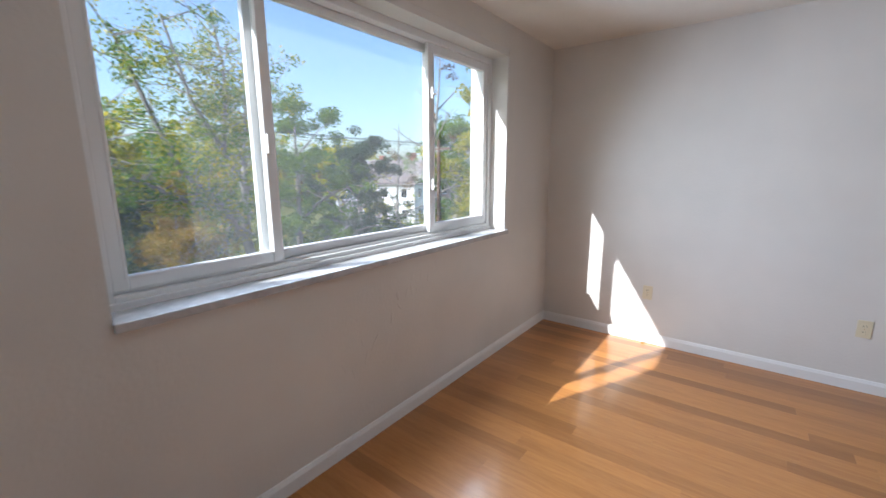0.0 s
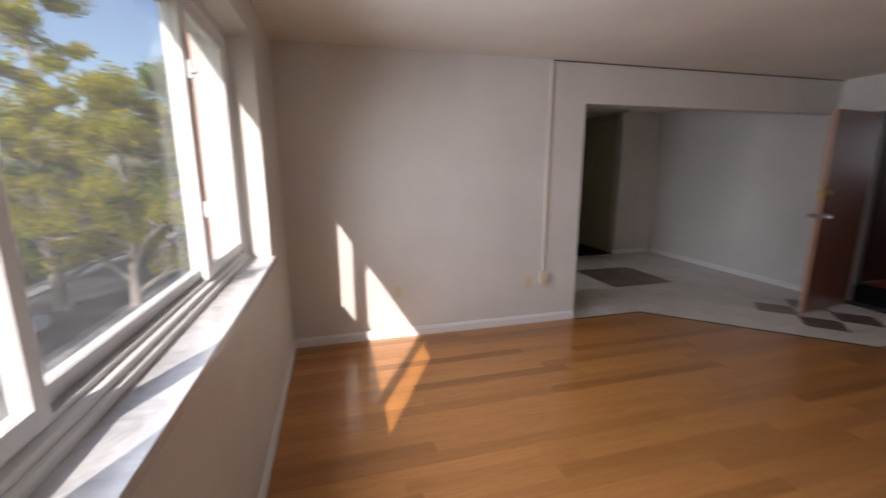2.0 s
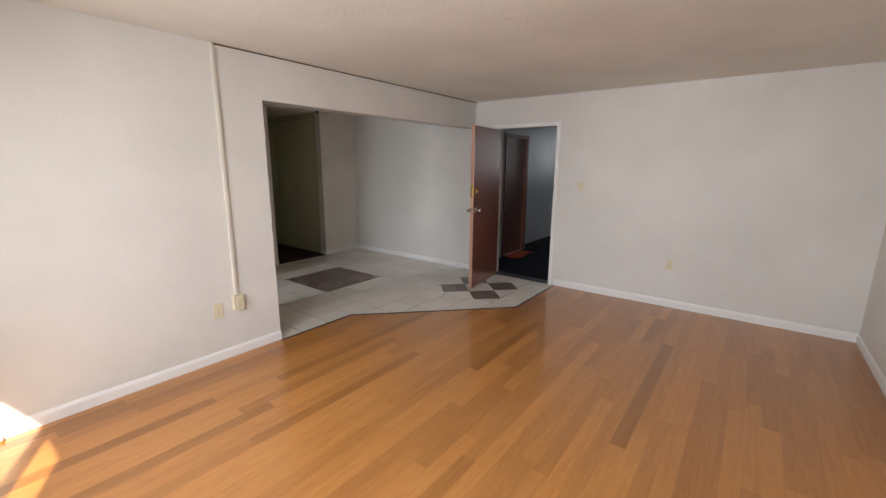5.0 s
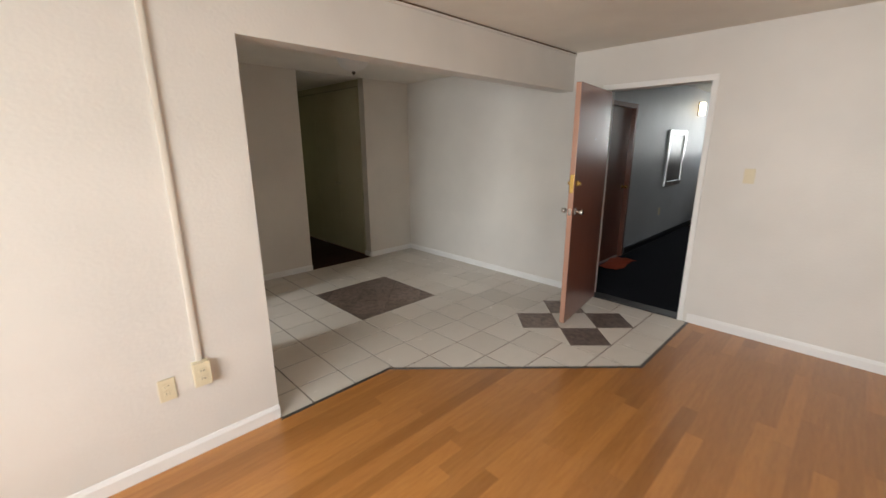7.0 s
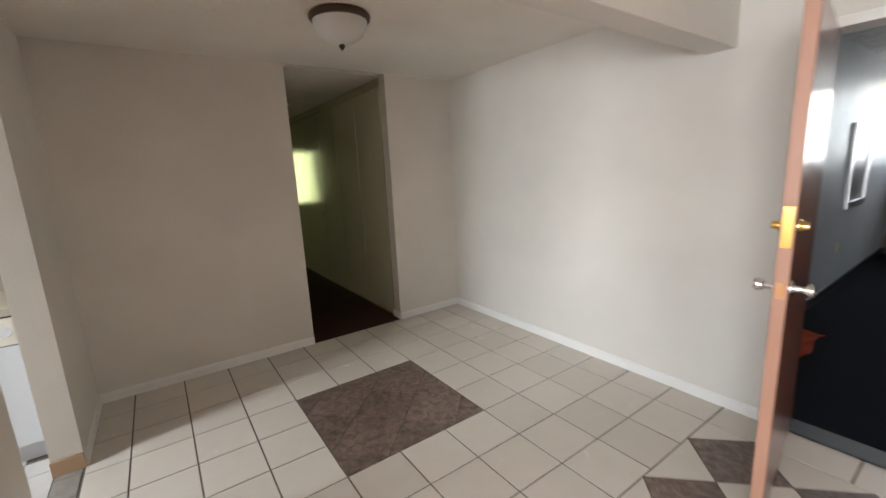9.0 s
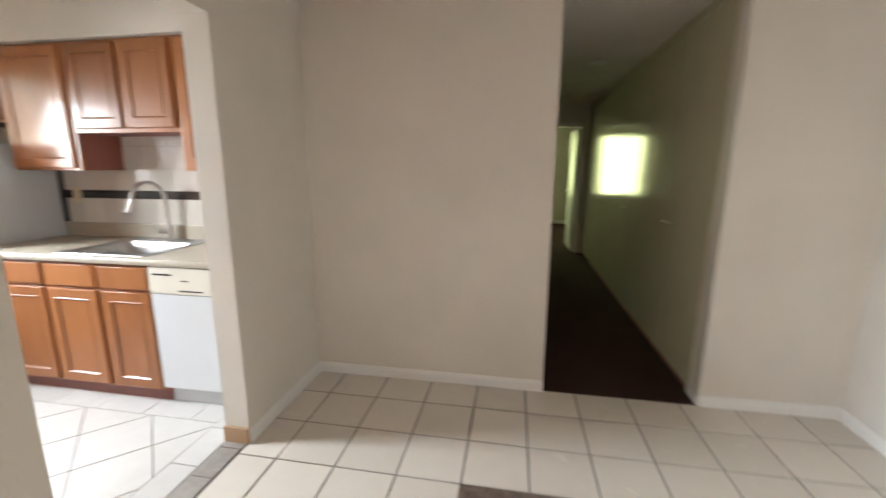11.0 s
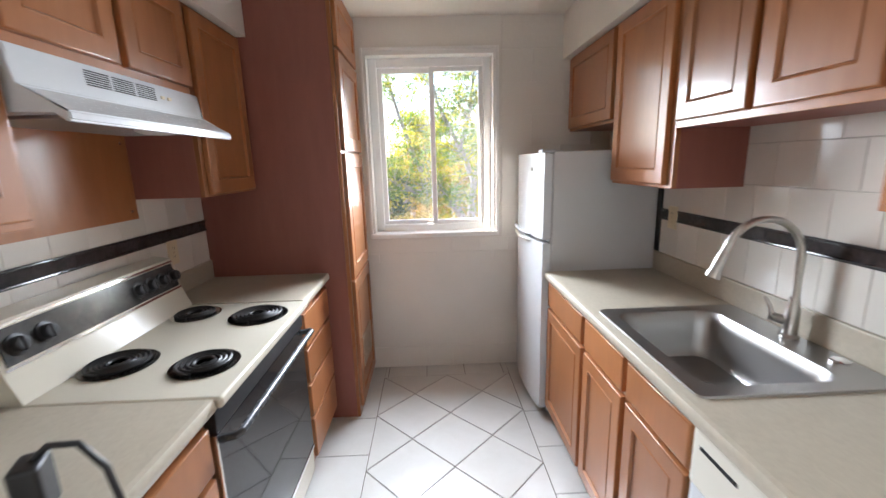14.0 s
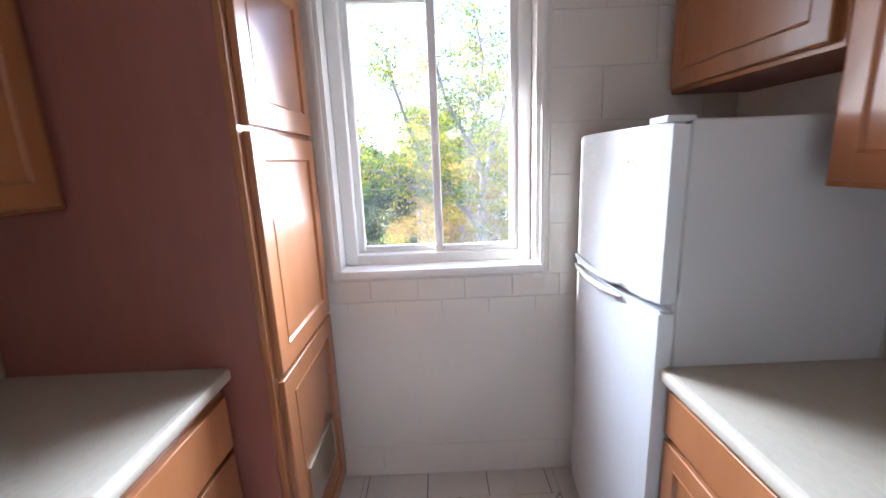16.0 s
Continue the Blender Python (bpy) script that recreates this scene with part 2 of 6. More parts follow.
# ---------------------------------------------------------------- builders
def link_mesh(name, bm, material, parent=None, label="", at=(0, 0, 0), smooth=False):
    bmesh.ops.recalc_face_normals(bm, faces=bm.faces)
    if any(at):
        bmesh.ops.translate(bm, verts=bm.verts, vec=[-c for c in at])
    if smooth:
        for f in bm.faces:
            f.smooth = True
        for e in bm.edges:
            fs = e.link_faces
            if len(fs) == 2:
                a, b = sorted((fs[0].calc_area(), fs[1].calc_area()))
                e.smooth = e.calc_face_angle(0) < radians(38) and b < 6 * a
            else:
                e.smooth = False
    me = bpy.data.meshes.new(name)
    bm.to_mesh(me)
    bm.free()
    me.materials.append(material)
    ob = new(name, me)
    if parent is None:
        ob.location = at
    else:
        ob.parent = parent
    if label:
        tagged(ob, label)
    return ob


def thing(name, at, label, category, group="", kind=""):
    ob = new(name)
    ob.empty_display_size = 0.1
    ob.location = at
    return tagged(ob, label, category, group, kind)


def origin(parent):
    """World place of a thing or of the thing that a part belongs to."""
    while parent.parent is not None:
        parent = parent.parent
    return tuple(parent.location)


def part(name, bm, material, parent, label="", smooth=True):
    return link_mesh(name, bm, material, parent, label, origin(parent), smooth)


def box(bm, lo, hi):
    lo, hi = [min(a, b) for a, b in zip(lo, hi)], [max(a, b) for a, b in zip(lo, hi)]
    c = [(a + b) / 2 for a, b in zip(lo, hi)]
    s = [b - a for a, b in zip(lo, hi)]
    r = bmesh.ops.create_cube(bm, size=1, matrix=Matrix.LocRotScale(c, None, s))
    return r["verts"]


def boxes(*pairs, bevel=0.0, segments=2):
    bm = bmesh.new()
    for lo, hi in pairs:
        box(bm, lo, hi)
    if bevel:
        bmesh.ops.bevel(bm, geom=bm.edges[:], offset=bevel, segments=segments, affect="EDGES", profile=0.6)
    return bm


def tube(bm, pts, r, sides=12, closed=False):
    """A round bar along pts; r may be one radius or one for each point."""
    pts = [Vector(p) for p in pts]
    n = len(pts)
    rr = r if isinstance(r, (list, tuple)) else [r] * n
    rings, ref = [], None
    for i, p in enumerate(pts):
        a = pts[i - 1] if (i or closed) else p
        b = pts[(i + 1) % n] if (i < n - 1 or closed) else p
        d = (b - a).normalized()
        if ref is None:
            ref = d.orthogonal().normalized()
        ref = (ref - d * ref.dot(d)).normalized()
        w = d.cross(ref)
        rings.append([bm.verts.new(p + rr[i] * (math.cos(k * math.tau / sides) * ref + math.sin(k * math.tau / sides) * w)) for k in range(sides)])
    for i in range(n if closed else n - 1):
        a, b = rings[i], rings[(i + 1) % n]
        for k in range(sides):
            bm.faces.new((a[k], a[(k + 1) % sides], b[(k + 1) % sides], b[k]))
    if not closed:
        bm.faces.new(rings[0][::-1])
        bm.faces.new(rings[-1])


def lathe(bm, at, profile, sides=24, axis="z"):
    """A turned body: profile of (radius, height) along the axis from at."""
    at = Vector(at)
    ax = {"x": (Vector((0, 1, 0)), Vector((0, 0, 1)), Vector((1, 0, 0))), "y": (Vector((0, 0, 1)), Vector((1, 0, 0)), Vector((0, 1, 0))),
          "z": (Vector((1, 0, 0)), Vector((0, 1, 0)), Vector((0, 0, 1)))}[axis]
    rings = []
    for r, h in profile:
        rings.append([bm.verts.new(at + ax[2] * h + max(r, 1e-4) * (math.cos(k * math.tau / sides) * ax[0] + math.sin(k * math.tau / sides) * ax[1])) for k in range(sides)])
    for a, b in zip(rings, rings[1:]):
        for k in range(sides):
            bm.faces.new((a[k], a[(k + 1) % sides], b[(k + 1) % sides], b[k]))
    bm.faces.new(rings[0][::-1])
    bm.faces.new(rings[-1])


def wall(name, axis, p0, p1, a0, a1, z0, z1, holes=(), material=None, label=""):
    """A wall between the planes p0 and p1 of the axis, from a0 to a1 along the other, with rectangular holes (a0, a1, z0, z1)."""
    bm = bmesh.new()
    cuts = sorted({a0, a1, *(v for h in holes for v in h[:2])})
    for u, v in zip(cuts, cuts[1:]):
        mid = (u + v) / 2
        spans, z = [], z0
        for h in sorted((h for h in holes if h[0] < mid < h[1]), key=lambda h: h[2]):
            spans.append((z, h[2]))
            z = h[3]
        spans.append((z, z1))
        for s, e in spans:
            if e - s > 1e-4:
                if axis == "x":
                    box(bm, (p0, u, s), (p1, v, e))
                else:
                    box(bm, (u, p0, s), (v, p1, e))
    bmesh.ops.remove_doubles(bm, verts=bm.verts, dist=1e-5)
    return tagged(link_mesh(name, bm, material or WALL), label, "wall", kind="structure")


def clip(poly, nx, ny, d):
    """The part of a convex polygon in which nx * x + ny * y >= d."""
    out = []
    for i, a in enumerate(poly):
        b = poly[(i + 1) % len(poly)]
        fa, fb = nx * a[0] + ny * a[1] - d, nx * b[0] + ny * b[1] - d
        if fa >= 0:
            out.append(a)
        if fa * fb < 0:
            k = fa / (fa - fb)
            out.append((a[0] + k * (b[0] - a[0]), a[1] + k * (b[1] - a[1])))
    return out


def clip_rect(poly, x0, x1, y0, y1):
    for n in ((1, 0, x0), (-1, 0, -x1), (0, 1, y0), (0, -1, -y1)):
        if len(poly) < 3:
            return []
        poly = clip(poly, *n)
    return poly


def area(poly):
    return abs(sum(a[0] * b[1] - b[0] * a[1] for a, b in zip(poly, poly[1:] + poly[:1]))) / 2


SHARED = {}


def slab(name, poly, top, thick, chamfer, material, parent, gap=0.0, frame_of=None):
    """One flat piece with softened upper edges over a convex outline. Alike outlines share one mesh. frame_of maps (u, v, w) to the world."""
    if len(poly) < 3 or area(poly) < 4e-4:
        return None
    cx, cy = sum(p[0] for p in poly) / len(poly), sum(p[1] for p in poly) / len(poly)
    loc = [(p[0] - cx, p[1] - cy) for p in poly]
    if gap:
        n = len(loc)
        loc = [(x * max(0.2, 1 - gap / max(1e-6, math.hypot(x, y) * 0.72)), y * max(0.2, 1 - gap / max(1e-6, math.hypot(x, y) * 0.72))) for x, y in loc]
    key = (material.name, round(thick, 4), frame_of, tuple((round(x, 3), round(y, 3)) for x, y in loc))
    if key not in SHARED:
        n = len(loc)
        inner = [(x - chamfer * x / max(1e-6, math.hypot(x, y)) * 1.3, y - chamfer * y / max(1e-6, math.hypot(x, y)) * 1.3) for x, y in loc]
        rings = [[(x, y, -thick) for x, y in loc], [(x, y, -chamfer) for x, y in loc], [(x, y, 0) for x, y in inner]]
        vs = [p for r in rings for p in r]
        fs = [tuple(range(2 * n, 3 * n))]
        for r in range(2):
            fs += [(r * n + k, r * n + (k + 1) % n, (r + 1) * n + (k + 1) % n, (r + 1) * n + k) for k in range(n)]
        if frame_of == "wall_left":       # u -> x, v -> z, w -> +y
            vs = [(x, z, y) for x, y, z in vs]
        elif frame_of == "wall_right":    # w -> -y
            vs = [(x, -z, y) for x, y, z in vs]
        elif frame_of == "wall_end":      # u -> y, v -> z, w -> +x
            vs = [(z, x, y) for x, y, z in vs]
        me = bpy.data.meshes.new(name)
        me.from_pydata(vs, [], fs)
        b = bmesh.new()
        b.from_mesh(me)
        bmesh.ops.recalc_face_normals(b, faces=b.faces)
        # open bottoms: make sure the upper face looks outwards
        b.faces.ensure_lookup_table()
        out = {None: Vector((0, 0, 1)), "wall_left": Vector((0, 1, 0)), "wall_right": Vector((0, -1, 0)), "wall_end": Vector((1, 0, 0))}[frame_of]
        if b.faces[0].normal.dot(out) < 0:
            bmesh.ops.reverse_faces(b, faces=b.faces)
        b.to_mesh(me)
        b.free()
        me.materials.append(material)
        SHARED[key] = me
    ob = new(name, SHARED[key])
    w = {None: (cx, cy, top), "wall_left": (cx, top, cy), "wall_right": (cx, top, cy), "wall_end": (top, cx, cy)}[frame_of]
    ob.location = Vector(w) - Vector(origin(parent))
    ob.parent = parent
    return ob


def rect(x0, x1, y0, y1):
    return [(x0, y0), (x1, y0), (x1, y1), (x0, y1)]


def diamond(cx, cy, h):
    return [(cx - h, cy), (cx, cy - h), (cx + h, cy), (cx, cy + h)]


# ---------------------------------------------------------------- plan
XR, YB, YD, CEIL = 5.89, -4.22, 2.61, 2.44       # living room right wall, back wall, dining back wall, ceiling
XW = 2.68                                        # end of the wall between living room and kitchen
KY0, KY1 = 0.165, 2.655                          # kitchen side walls
HX0, HX1, HY = 4.225, 5.14, 7.2                  # hallway
KCEIL = 2.43

# outer wall with both windows
wall("wall_window", "x", -0.32, 0.0, YB - 0.15, KY1 + 0.15, 0, CEIL,
     [(-3.262, -0.80, 0.96, 2.27), (0.99, 1.875, 1.005, 2.245)], WALL, "greige painted outer wall with two window openings")
wall("wall_back", "y", YB - 0.15, YB, 0, XR + 0.12, 0, CEIL, (), WALL, "plain greige painted living room wall")
wall("wall_kitchen_living", "y", 0.0, 0.15, 0.0, XW, 0, CEIL, (), WALL, "greige painted wall with surface raceway and outlets")
wall("beam", "y", 0.0, 0.15, XW, XR, 2.085, CEIL, (), WALL, "greige painted dropped beam over wide opening")
wall("wall_entry", "x", XR, XR + 0.14, YB, 7.3, 0, CEIL, [(-1.245, -0.33, 0, 2.10)], WALL, "greige painted wall with the entry doorway")
wall("wall_dining_kitchen", "x", 2.555, 2.69, 0.15, KY1, 0, CEIL, [(0.965, 1.827, 0, 2.055)], JAMB, "textured greige wall with open kitchen doorway")
wall("wall_dining_back", "y", YD, YD + 0.12, 2.69, XR, 0, CEIL, [(HX0, HX1, 0, CEIL)], WALL_DINING, "greige painted dining wall with hallway opening")
wall("wall_kitchen_side", "y", KY1, KY1 + 0.15, 0.0, 2.69, 0, CEIL, (), KITCHEN_WALL, "kitchen wall behind the sink counter")
wall("wall_kitchen_stove", "y", 0.1505, KY0, 0.0, 2.555, 0, CEIL, (), KITCHEN_WALL, "kitchen wall behind the stove")
wall("wall_kitchen_end", "x", 0.0005, 0.004, KY0, KY1, 0, CEIL, [(0.99, 1.875, 1.005, 2.245)], KITCHEN_WALL, "off-white painted kitchen end wall")
wall("wall_hall_left", "x", HX0 - 0.12, HX0, YD + 0.12, HY + 0.1, 0, CEIL, (), WALL, "greige hallway wall")
wall("wall_hall_end", "y", HY, HY + 0.1, HX0, HX1 + 0.05, 0, CEIL, [(4.25, 5.06, 0, 2.11)], WALL, "hallway end wall with bedroom doorway")
wall("wall_bedroom_far", "y", 10.94, 11.1, 2.0, 6.2, 0, CEIL, [(3.1, 4.2, 0.75, 2.25)], WALL, "pale bedroom wall with window")
wall("wall_bedroom_left", "x", 1.9, 2.0, 7.3, 11.1, 0, CEIL, (), WALL, "pale bedroom wall")
wall("wall_bedroom_right", "x", 6.2, 6.3, 7.3, 11.1, 0, CEIL, (), WALL, "pale bedroom wall")
wall("wall_bedroom_near", "y", HY, HY + 0.1, 2.0, HX0 - 0.12, 0, CEIL, (), WALL, "pale bedroom wall")
wall("wall_bedroom_near_right", "y", HY, HY + 0.1, HX1 + 0.05, 6.2, 0, CEIL, (), WALL, "pale bedroom wall")
# common corridor outside the entry door
CX = 11.8
wall("wall_corridor_left", "y", 0.09, 0.21, XR + 0.14, CX, 0, 2.5, [(6.93, 7.78, 0, 2.09)], CORRIDOR_WALL, "grey corridor wall with a brown door")
wall("wall_corridor_right", "y", -1.95, -1.83, XR + 0.14, CX, 0, 2.5, (), CORRIDOR_WALL, "grey corridor wall")
wall("wall_corridor_end", "x", CX, CX + 0.3, -1.95, 0.21, 0, 2.5, [(-1.0, -0.12, 1.22, 2.44)], CORRIDOR_WALL, "corridor end wall with a bright window")


def plate(name, x0, x1, y0, y1, z0, z1, material, label, category):
    return tagged(link_mesh(name, boxes(((x0, y0, z0), (x1, y1, z1))), material), label, category, kind="structure")


plate("ceiling", 0, XR, YB, 0.0, CEIL, CEIL + 0.15, CEILING, "off-white textured living room ceiling", "ceiling")
plate("ceiling_dining", 2.69, XR, 0.15, YD, CEIL - 0.02, CEIL + 0.15, CEILING, "off-white dining ceiling", "ceiling")
plate("ceiling_kitchen", 0.0, 2.555, KY0, KY1, KCEIL, CEIL + 0.15, CEILING, "white textured kitchen ceiling", "ceiling")
plate("ceiling_hall", HX0, HX1 + 0.6, YD + 0.12, HY, CEIL - 0.01, CEIL + 0.15, CEILING, "off-white hallway ceiling", "ceiling")
plate("ceiling_bedroom", 2.0, 6.2, HY + 0.1, 10.94, CEIL, CEIL + 0.15, CEILING, "white bedroom ceiling", "ceiling")
plate("ceiling_corridor", XR + 0.14, CX, -1.83, 0.09, 2.5, 2.65, paint("rough_corridor_ceiling", (0.5, 0.5, 0.5), 0.6, 9, 0.9, 0.03), "grey stippled corridor ceiling", "ceiling")
plate("floor_hall", HX0, HX1, YD, HY, -0.15, 0.006, CARPET_BROWN, "dark brown hallway carpet", "carpet")
plate("floor_bedroom", 2.0, 6.2, HY, 10.94, -0.15, 0.006, CARPET_BROWN, "dark brown bedroom carpet", "carpet")
plate("floor_corridor", XR + 0.10, CX, -1.83, 0.09, -0.15, 0.004, CARPET_BLACK, "near-black corridor carpet", "carpet")
FLOOR_LIVING = plate("floor", 0, XR, YB, 0.0, -0.15, -0.004, SUBFLOOR, "varnished oak strip floor", "wood floor")
FLOOR_DINING = plate("floor_dining", XW, XR + 0.1, 0.0005, YD, -0.15, -0.0035, GROUT, "cream ceramic tile floor with brown inlays", "tile floor")
FLOOR_KITCHEN = plate("floor_kitchen", 0, XW - 0.0005, 0.15, KY1, -0.15, -0.003, GROUT, "white kitchen tile floor laid diagonally with border", "tile floor")


# ---------------------------------------------------------------- windows
def bar_frame(x0, x1, y0, y1, z0, z1, w, bevel=0.004, wb=None):
    """A rectangular frame in a plane of constant x with members w wide."""
    wb = wb or w
    return boxes(((x0, y0, z0), (x1, y0 + w, z1)), ((x0, y1 - w, z0), (x1, y1, z1)),
                 ((x0 + 0.001, y0 + w, z1 - w), (x1 - 0.001, y1 - w, z1)), ((x0 + 0.001, y0 + w, z0), (x1 - 0.001, y1 - w, z0 + wb)), bevel=bevel)


def sash(parent, x, y0, y1, z0, z1, w=0.045, d=0.028, name="sash", pane=None):
    s = part(name, bar_frame(x - d / 2, x + d / 2, y0, y1, z0, z1, w), VINYL, parent)
    part("glazing_bead", bar_frame(x - d / 2 - 0.004, x + d / 2 + 0.004, y0 + w - 0.012, y1 - w + 0.012, z0 + w - 0.012, z1 - w + 0.012, 0.010, 0.002), VINYL, s)
    p = part("pane", boxes(((x - 0.002, y0 + w - 0.006, z0 + w - 0.006), (x + 0.002, y1 - w + 0.006, z1 - w + 0.006))), pane or GLASS, s, smooth=False)
    p.visible_shadow = False
    return s


def living_window():
    y0, y1, z0, z1 = -3.257, -0.815, 0.975, 2.225
    w = tagged(new("window_1"), "white vinyl three-part sliding window with dusty glass", "window", kind="structure")
    w.location = (-0.17, y0, z0)
    part("window_frame", bar_frame(-0.235, -0.135, y0, y1, z0, z1, 0.042, 0.004), VINYL, w)
    part("track", boxes(((-0.21, y0 + 0.042, z0 + 0.042), (-0.205, y1 - 0.042, z0 + 0.056)), ((-0.165, y0 + 0.042, z0 + 0.042), (-0.160, y1 - 0.042, z0 + 0.056)), bevel=0.001), VINYL, w)
    sash(w, -0.162, y0 + 0.043, -2.585, z0 + 0.055, z1 - 0.043, 0.05)
    sash(w, -0.205, -2.66, -1.47, z0 + 0.055, z1 - 0.043, 0.045)
    s = sash(w, -0.162, -1.545, y1 - 0.043, z0 + 0.055, z1 - 0.043, 0.055)
    for z in (1.30, 1.86):
        bm = boxes(((-0.146, -1.528, z), (-0.128, -1.512, z + 0.07)), ((-0.135, -1.535, z + 0.02), (-0.115, -1.505, z + 0.032)), bevel=0.003)
        part("latch", bm, VINYL, s)
    bm = boxes(((-0.146, -2.63, 1.5), (-0.128, -2.61, 1.58)), bevel=0.004)
    part("latch", bm, VINYL, w)
    part("interior_stop", boxes(((-0.136, y0, z0 - 0.012), (-0.118, y1, z0 + 0.022)), bevel=0.003), VINYL, w)
    # reveal linings, painted white
    tagged(link_mesh("window_reveal", boxes(((-0.32, -0.8155, 0.961), (-0.002, -0.799, 2.269)), ((-0.32, -3.263, 0.961), (-0.002, -3.2575, 2.269)),
                                            ((-0.32, -3.262, 2.2255), (-0.002, -0.80, 2.2705))), paint("reveal_paint", (0.70, 0.68, 0.645), 0.45, 45, 0.5, 0.004)),
           "pale painted window reveal", "trim", kind="structure")
    bm = boxes(((-0.16, -3.261, 0.942), (0.028, -0.801, 0.9735)), bevel=0.004)
    rnd = random.Random(3)
    for v in bm.verts:
        if v.co.x > 0.02:
            v.co.x += rnd.uniform(-0.0015, 0.0015)
    tagged(link_mesh("window_sill", bm, MARBLE, smooth=True), "white veined marble window sill with worn front edge", "sill", kind="structure")
    tagged(link_mesh("window_sill_outer", boxes(((-0.36, -3.261, 0.93), (-0.161, -0.801, 0.9735)), bevel=0.004), paint("concrete_sill", (0.45, 0.43, 0.40), 0.8, 40, 0.4)),
           "outer concrete window sill", "sill", kind="structure")


def kitchen_window():
    y0, y1, z0, z1 = 1.015, 1.85, 1.02, 2.205
    w = tagged(new("window_2"), "white vinyl two-part kitchen sliding window", "window", kind="structure")
    w.location = (-0.12, y0, z0)
    part("window_frame", bar_frame(-0.185, -0.09, y0, y1, z0, z1, 0.055, 0.004), VINYL, w)
    sash(w, -0.155, y0 + 0.052, 1.46, z0 + 0.05, z1 - 0.05, 0.035, pane=GLASS_KITCHEN)
    sash(w, -0.118, 1.425, y1 - 0.052, z0 + 0.05, z1 - 0.05, 0.035, pane=GLASS_KITCHEN)
    part("latch", boxes(((-0.105, 1.43, 1.55), (-0.09, 1.45, 1.62)), bevel=0.003), VINYL, w)
    white = TRIM
    tagged(link_mesh("window_reveal_kitchen", boxes(((-0.32, 0.9895, 1.006), (-0.0005, 1.0145, 2.245)), ((-0.32, 1.851, 1.006), (-0.0005, 1.8755, 2.245)),
                                                    ((-0.32, 1.0145, 2.2055), (-0.0005, 1.851, 2.2455))), white), "glossy white window reveal", "trim", kind="structure")
    tagged(link_mesh("window_sill_kitchen", boxes(((-0.30, 0.982, 1.002), (0.022, 1.884, 1.0285)), bevel=0.006), white, smooth=True), "glossy white painted kitchen window sill", "sill", kind="structure")
    # raised casing round the opening
    c = bar_frame(0.0045, 0.014, 0.978, 1.888, 0.995, 2.25, 0.02, 0.004)
    tagged(link_mesh("window_casing", c, white, smooth=True), "white painted window casing", "trim", kind="structure")


living_window()
kitchen_window()


def plain_window(name, label, axis, at, a0, a1, z0, z1, n):
    """A far window: frame, mullions and panes."""
    w = tagged(new(name), label, "window", kind="structure")
    w.location = (at, a0, z0) if axis == "x" else (a0, at, z0)
    bm = bar_frame(at - 0.03, at + 0.03, a0, a1, z0, z1, 0.05)
    for k in range(1, n):
        m = a0 + (a1 - a0) * k / n
        box(bm, (at - 0.02, m - 0.02, z0 + 0.05), (at + 0.02, m + 0.02, z1 - 0.05))
    g = boxes(((at - 0.002, a0 + 0.04, z0 + 0.04), (at + 0.002, a1 - 0.04, z1 - 0.04)))
    if axis == "y":
        for b in (bm, g):
            for v in b.verts:
                v.co.x, v.co.y = v.co.y, v.co.x
    part("window_frame", bm, VINYL, w)
    part("pane", g, GLASS, w, smooth=False).visible_shadow = False
    return w


plain_window("window_corridor", "bright corridor end window", "x", CX + 0.22, -0.998, -0.122, 1.222, 2.438, 1)
BW = plain_window("window_bedroom", "bedroom window with half-open blinds", "y", 11.03, 3.102, 4.198, 0.752, 2.248, 2)
blind = thing("window_blind", (3.65, 10.93, 0.8), "cream horizontal slat blind, slats open", "blind")
part("headrail", boxes(((3.12, 10.90, 2.18), (4.18, 10.935, 2.23)), bevel=0.003), TRIM, blind)
slat = boxes(((3.13, 10.885, 0), (4.17, 10.935, 0.002)))
bmesh.ops.rotate(slat, verts=slat.verts, cent=(3.65, 10.917, 0), matrix=Matrix.Rotation(radians(18), 3, "X"))
sl = part("slat", slat, TRIM, blind, smooth=False)
sl.location.z = 0.8
for k in range(1, 19):
    o = new("slat", sl.data)
    o.parent = blind
    o.location = (0, 0, 0.8 + k * 0.075)


# ---------------------------------------------------------------- trim
def skirting(name, pts, h=0.085, d=0.014, material=None, label="white painted baseboard with eased top"):
    """Baseboard runs along wall faces: (axis, plane, side, from, to)."""
    for axis, p, side, a, b in pts:
        bm = bmesh.new()
        prof = [(0.0008, 0.001), (d, 0.001), (d, h - 0.022), (d * 0.7, h - 0.012), (d * 0.45, h - 0.002), (0.0008, h)]
        ends = []
        for q in (a, b):
            ends.append([bm.verts.new((p + side * u, q, v) if axis == "x" else (q, p + side * u, v)) for u, v in prof])
        n = len(prof)
        for k in range(n):
            bm.faces.new((ends[0][k], ends[0][(k + 1) % n], ends[1][(k + 1) % n], ends[1][k]))
        bm.faces.new(ends[0][::-1])
        bm.faces.new(ends[1])
        tagged(link_mesh(name, bm, material or TRIM), label, "baseboard", kind="structure")


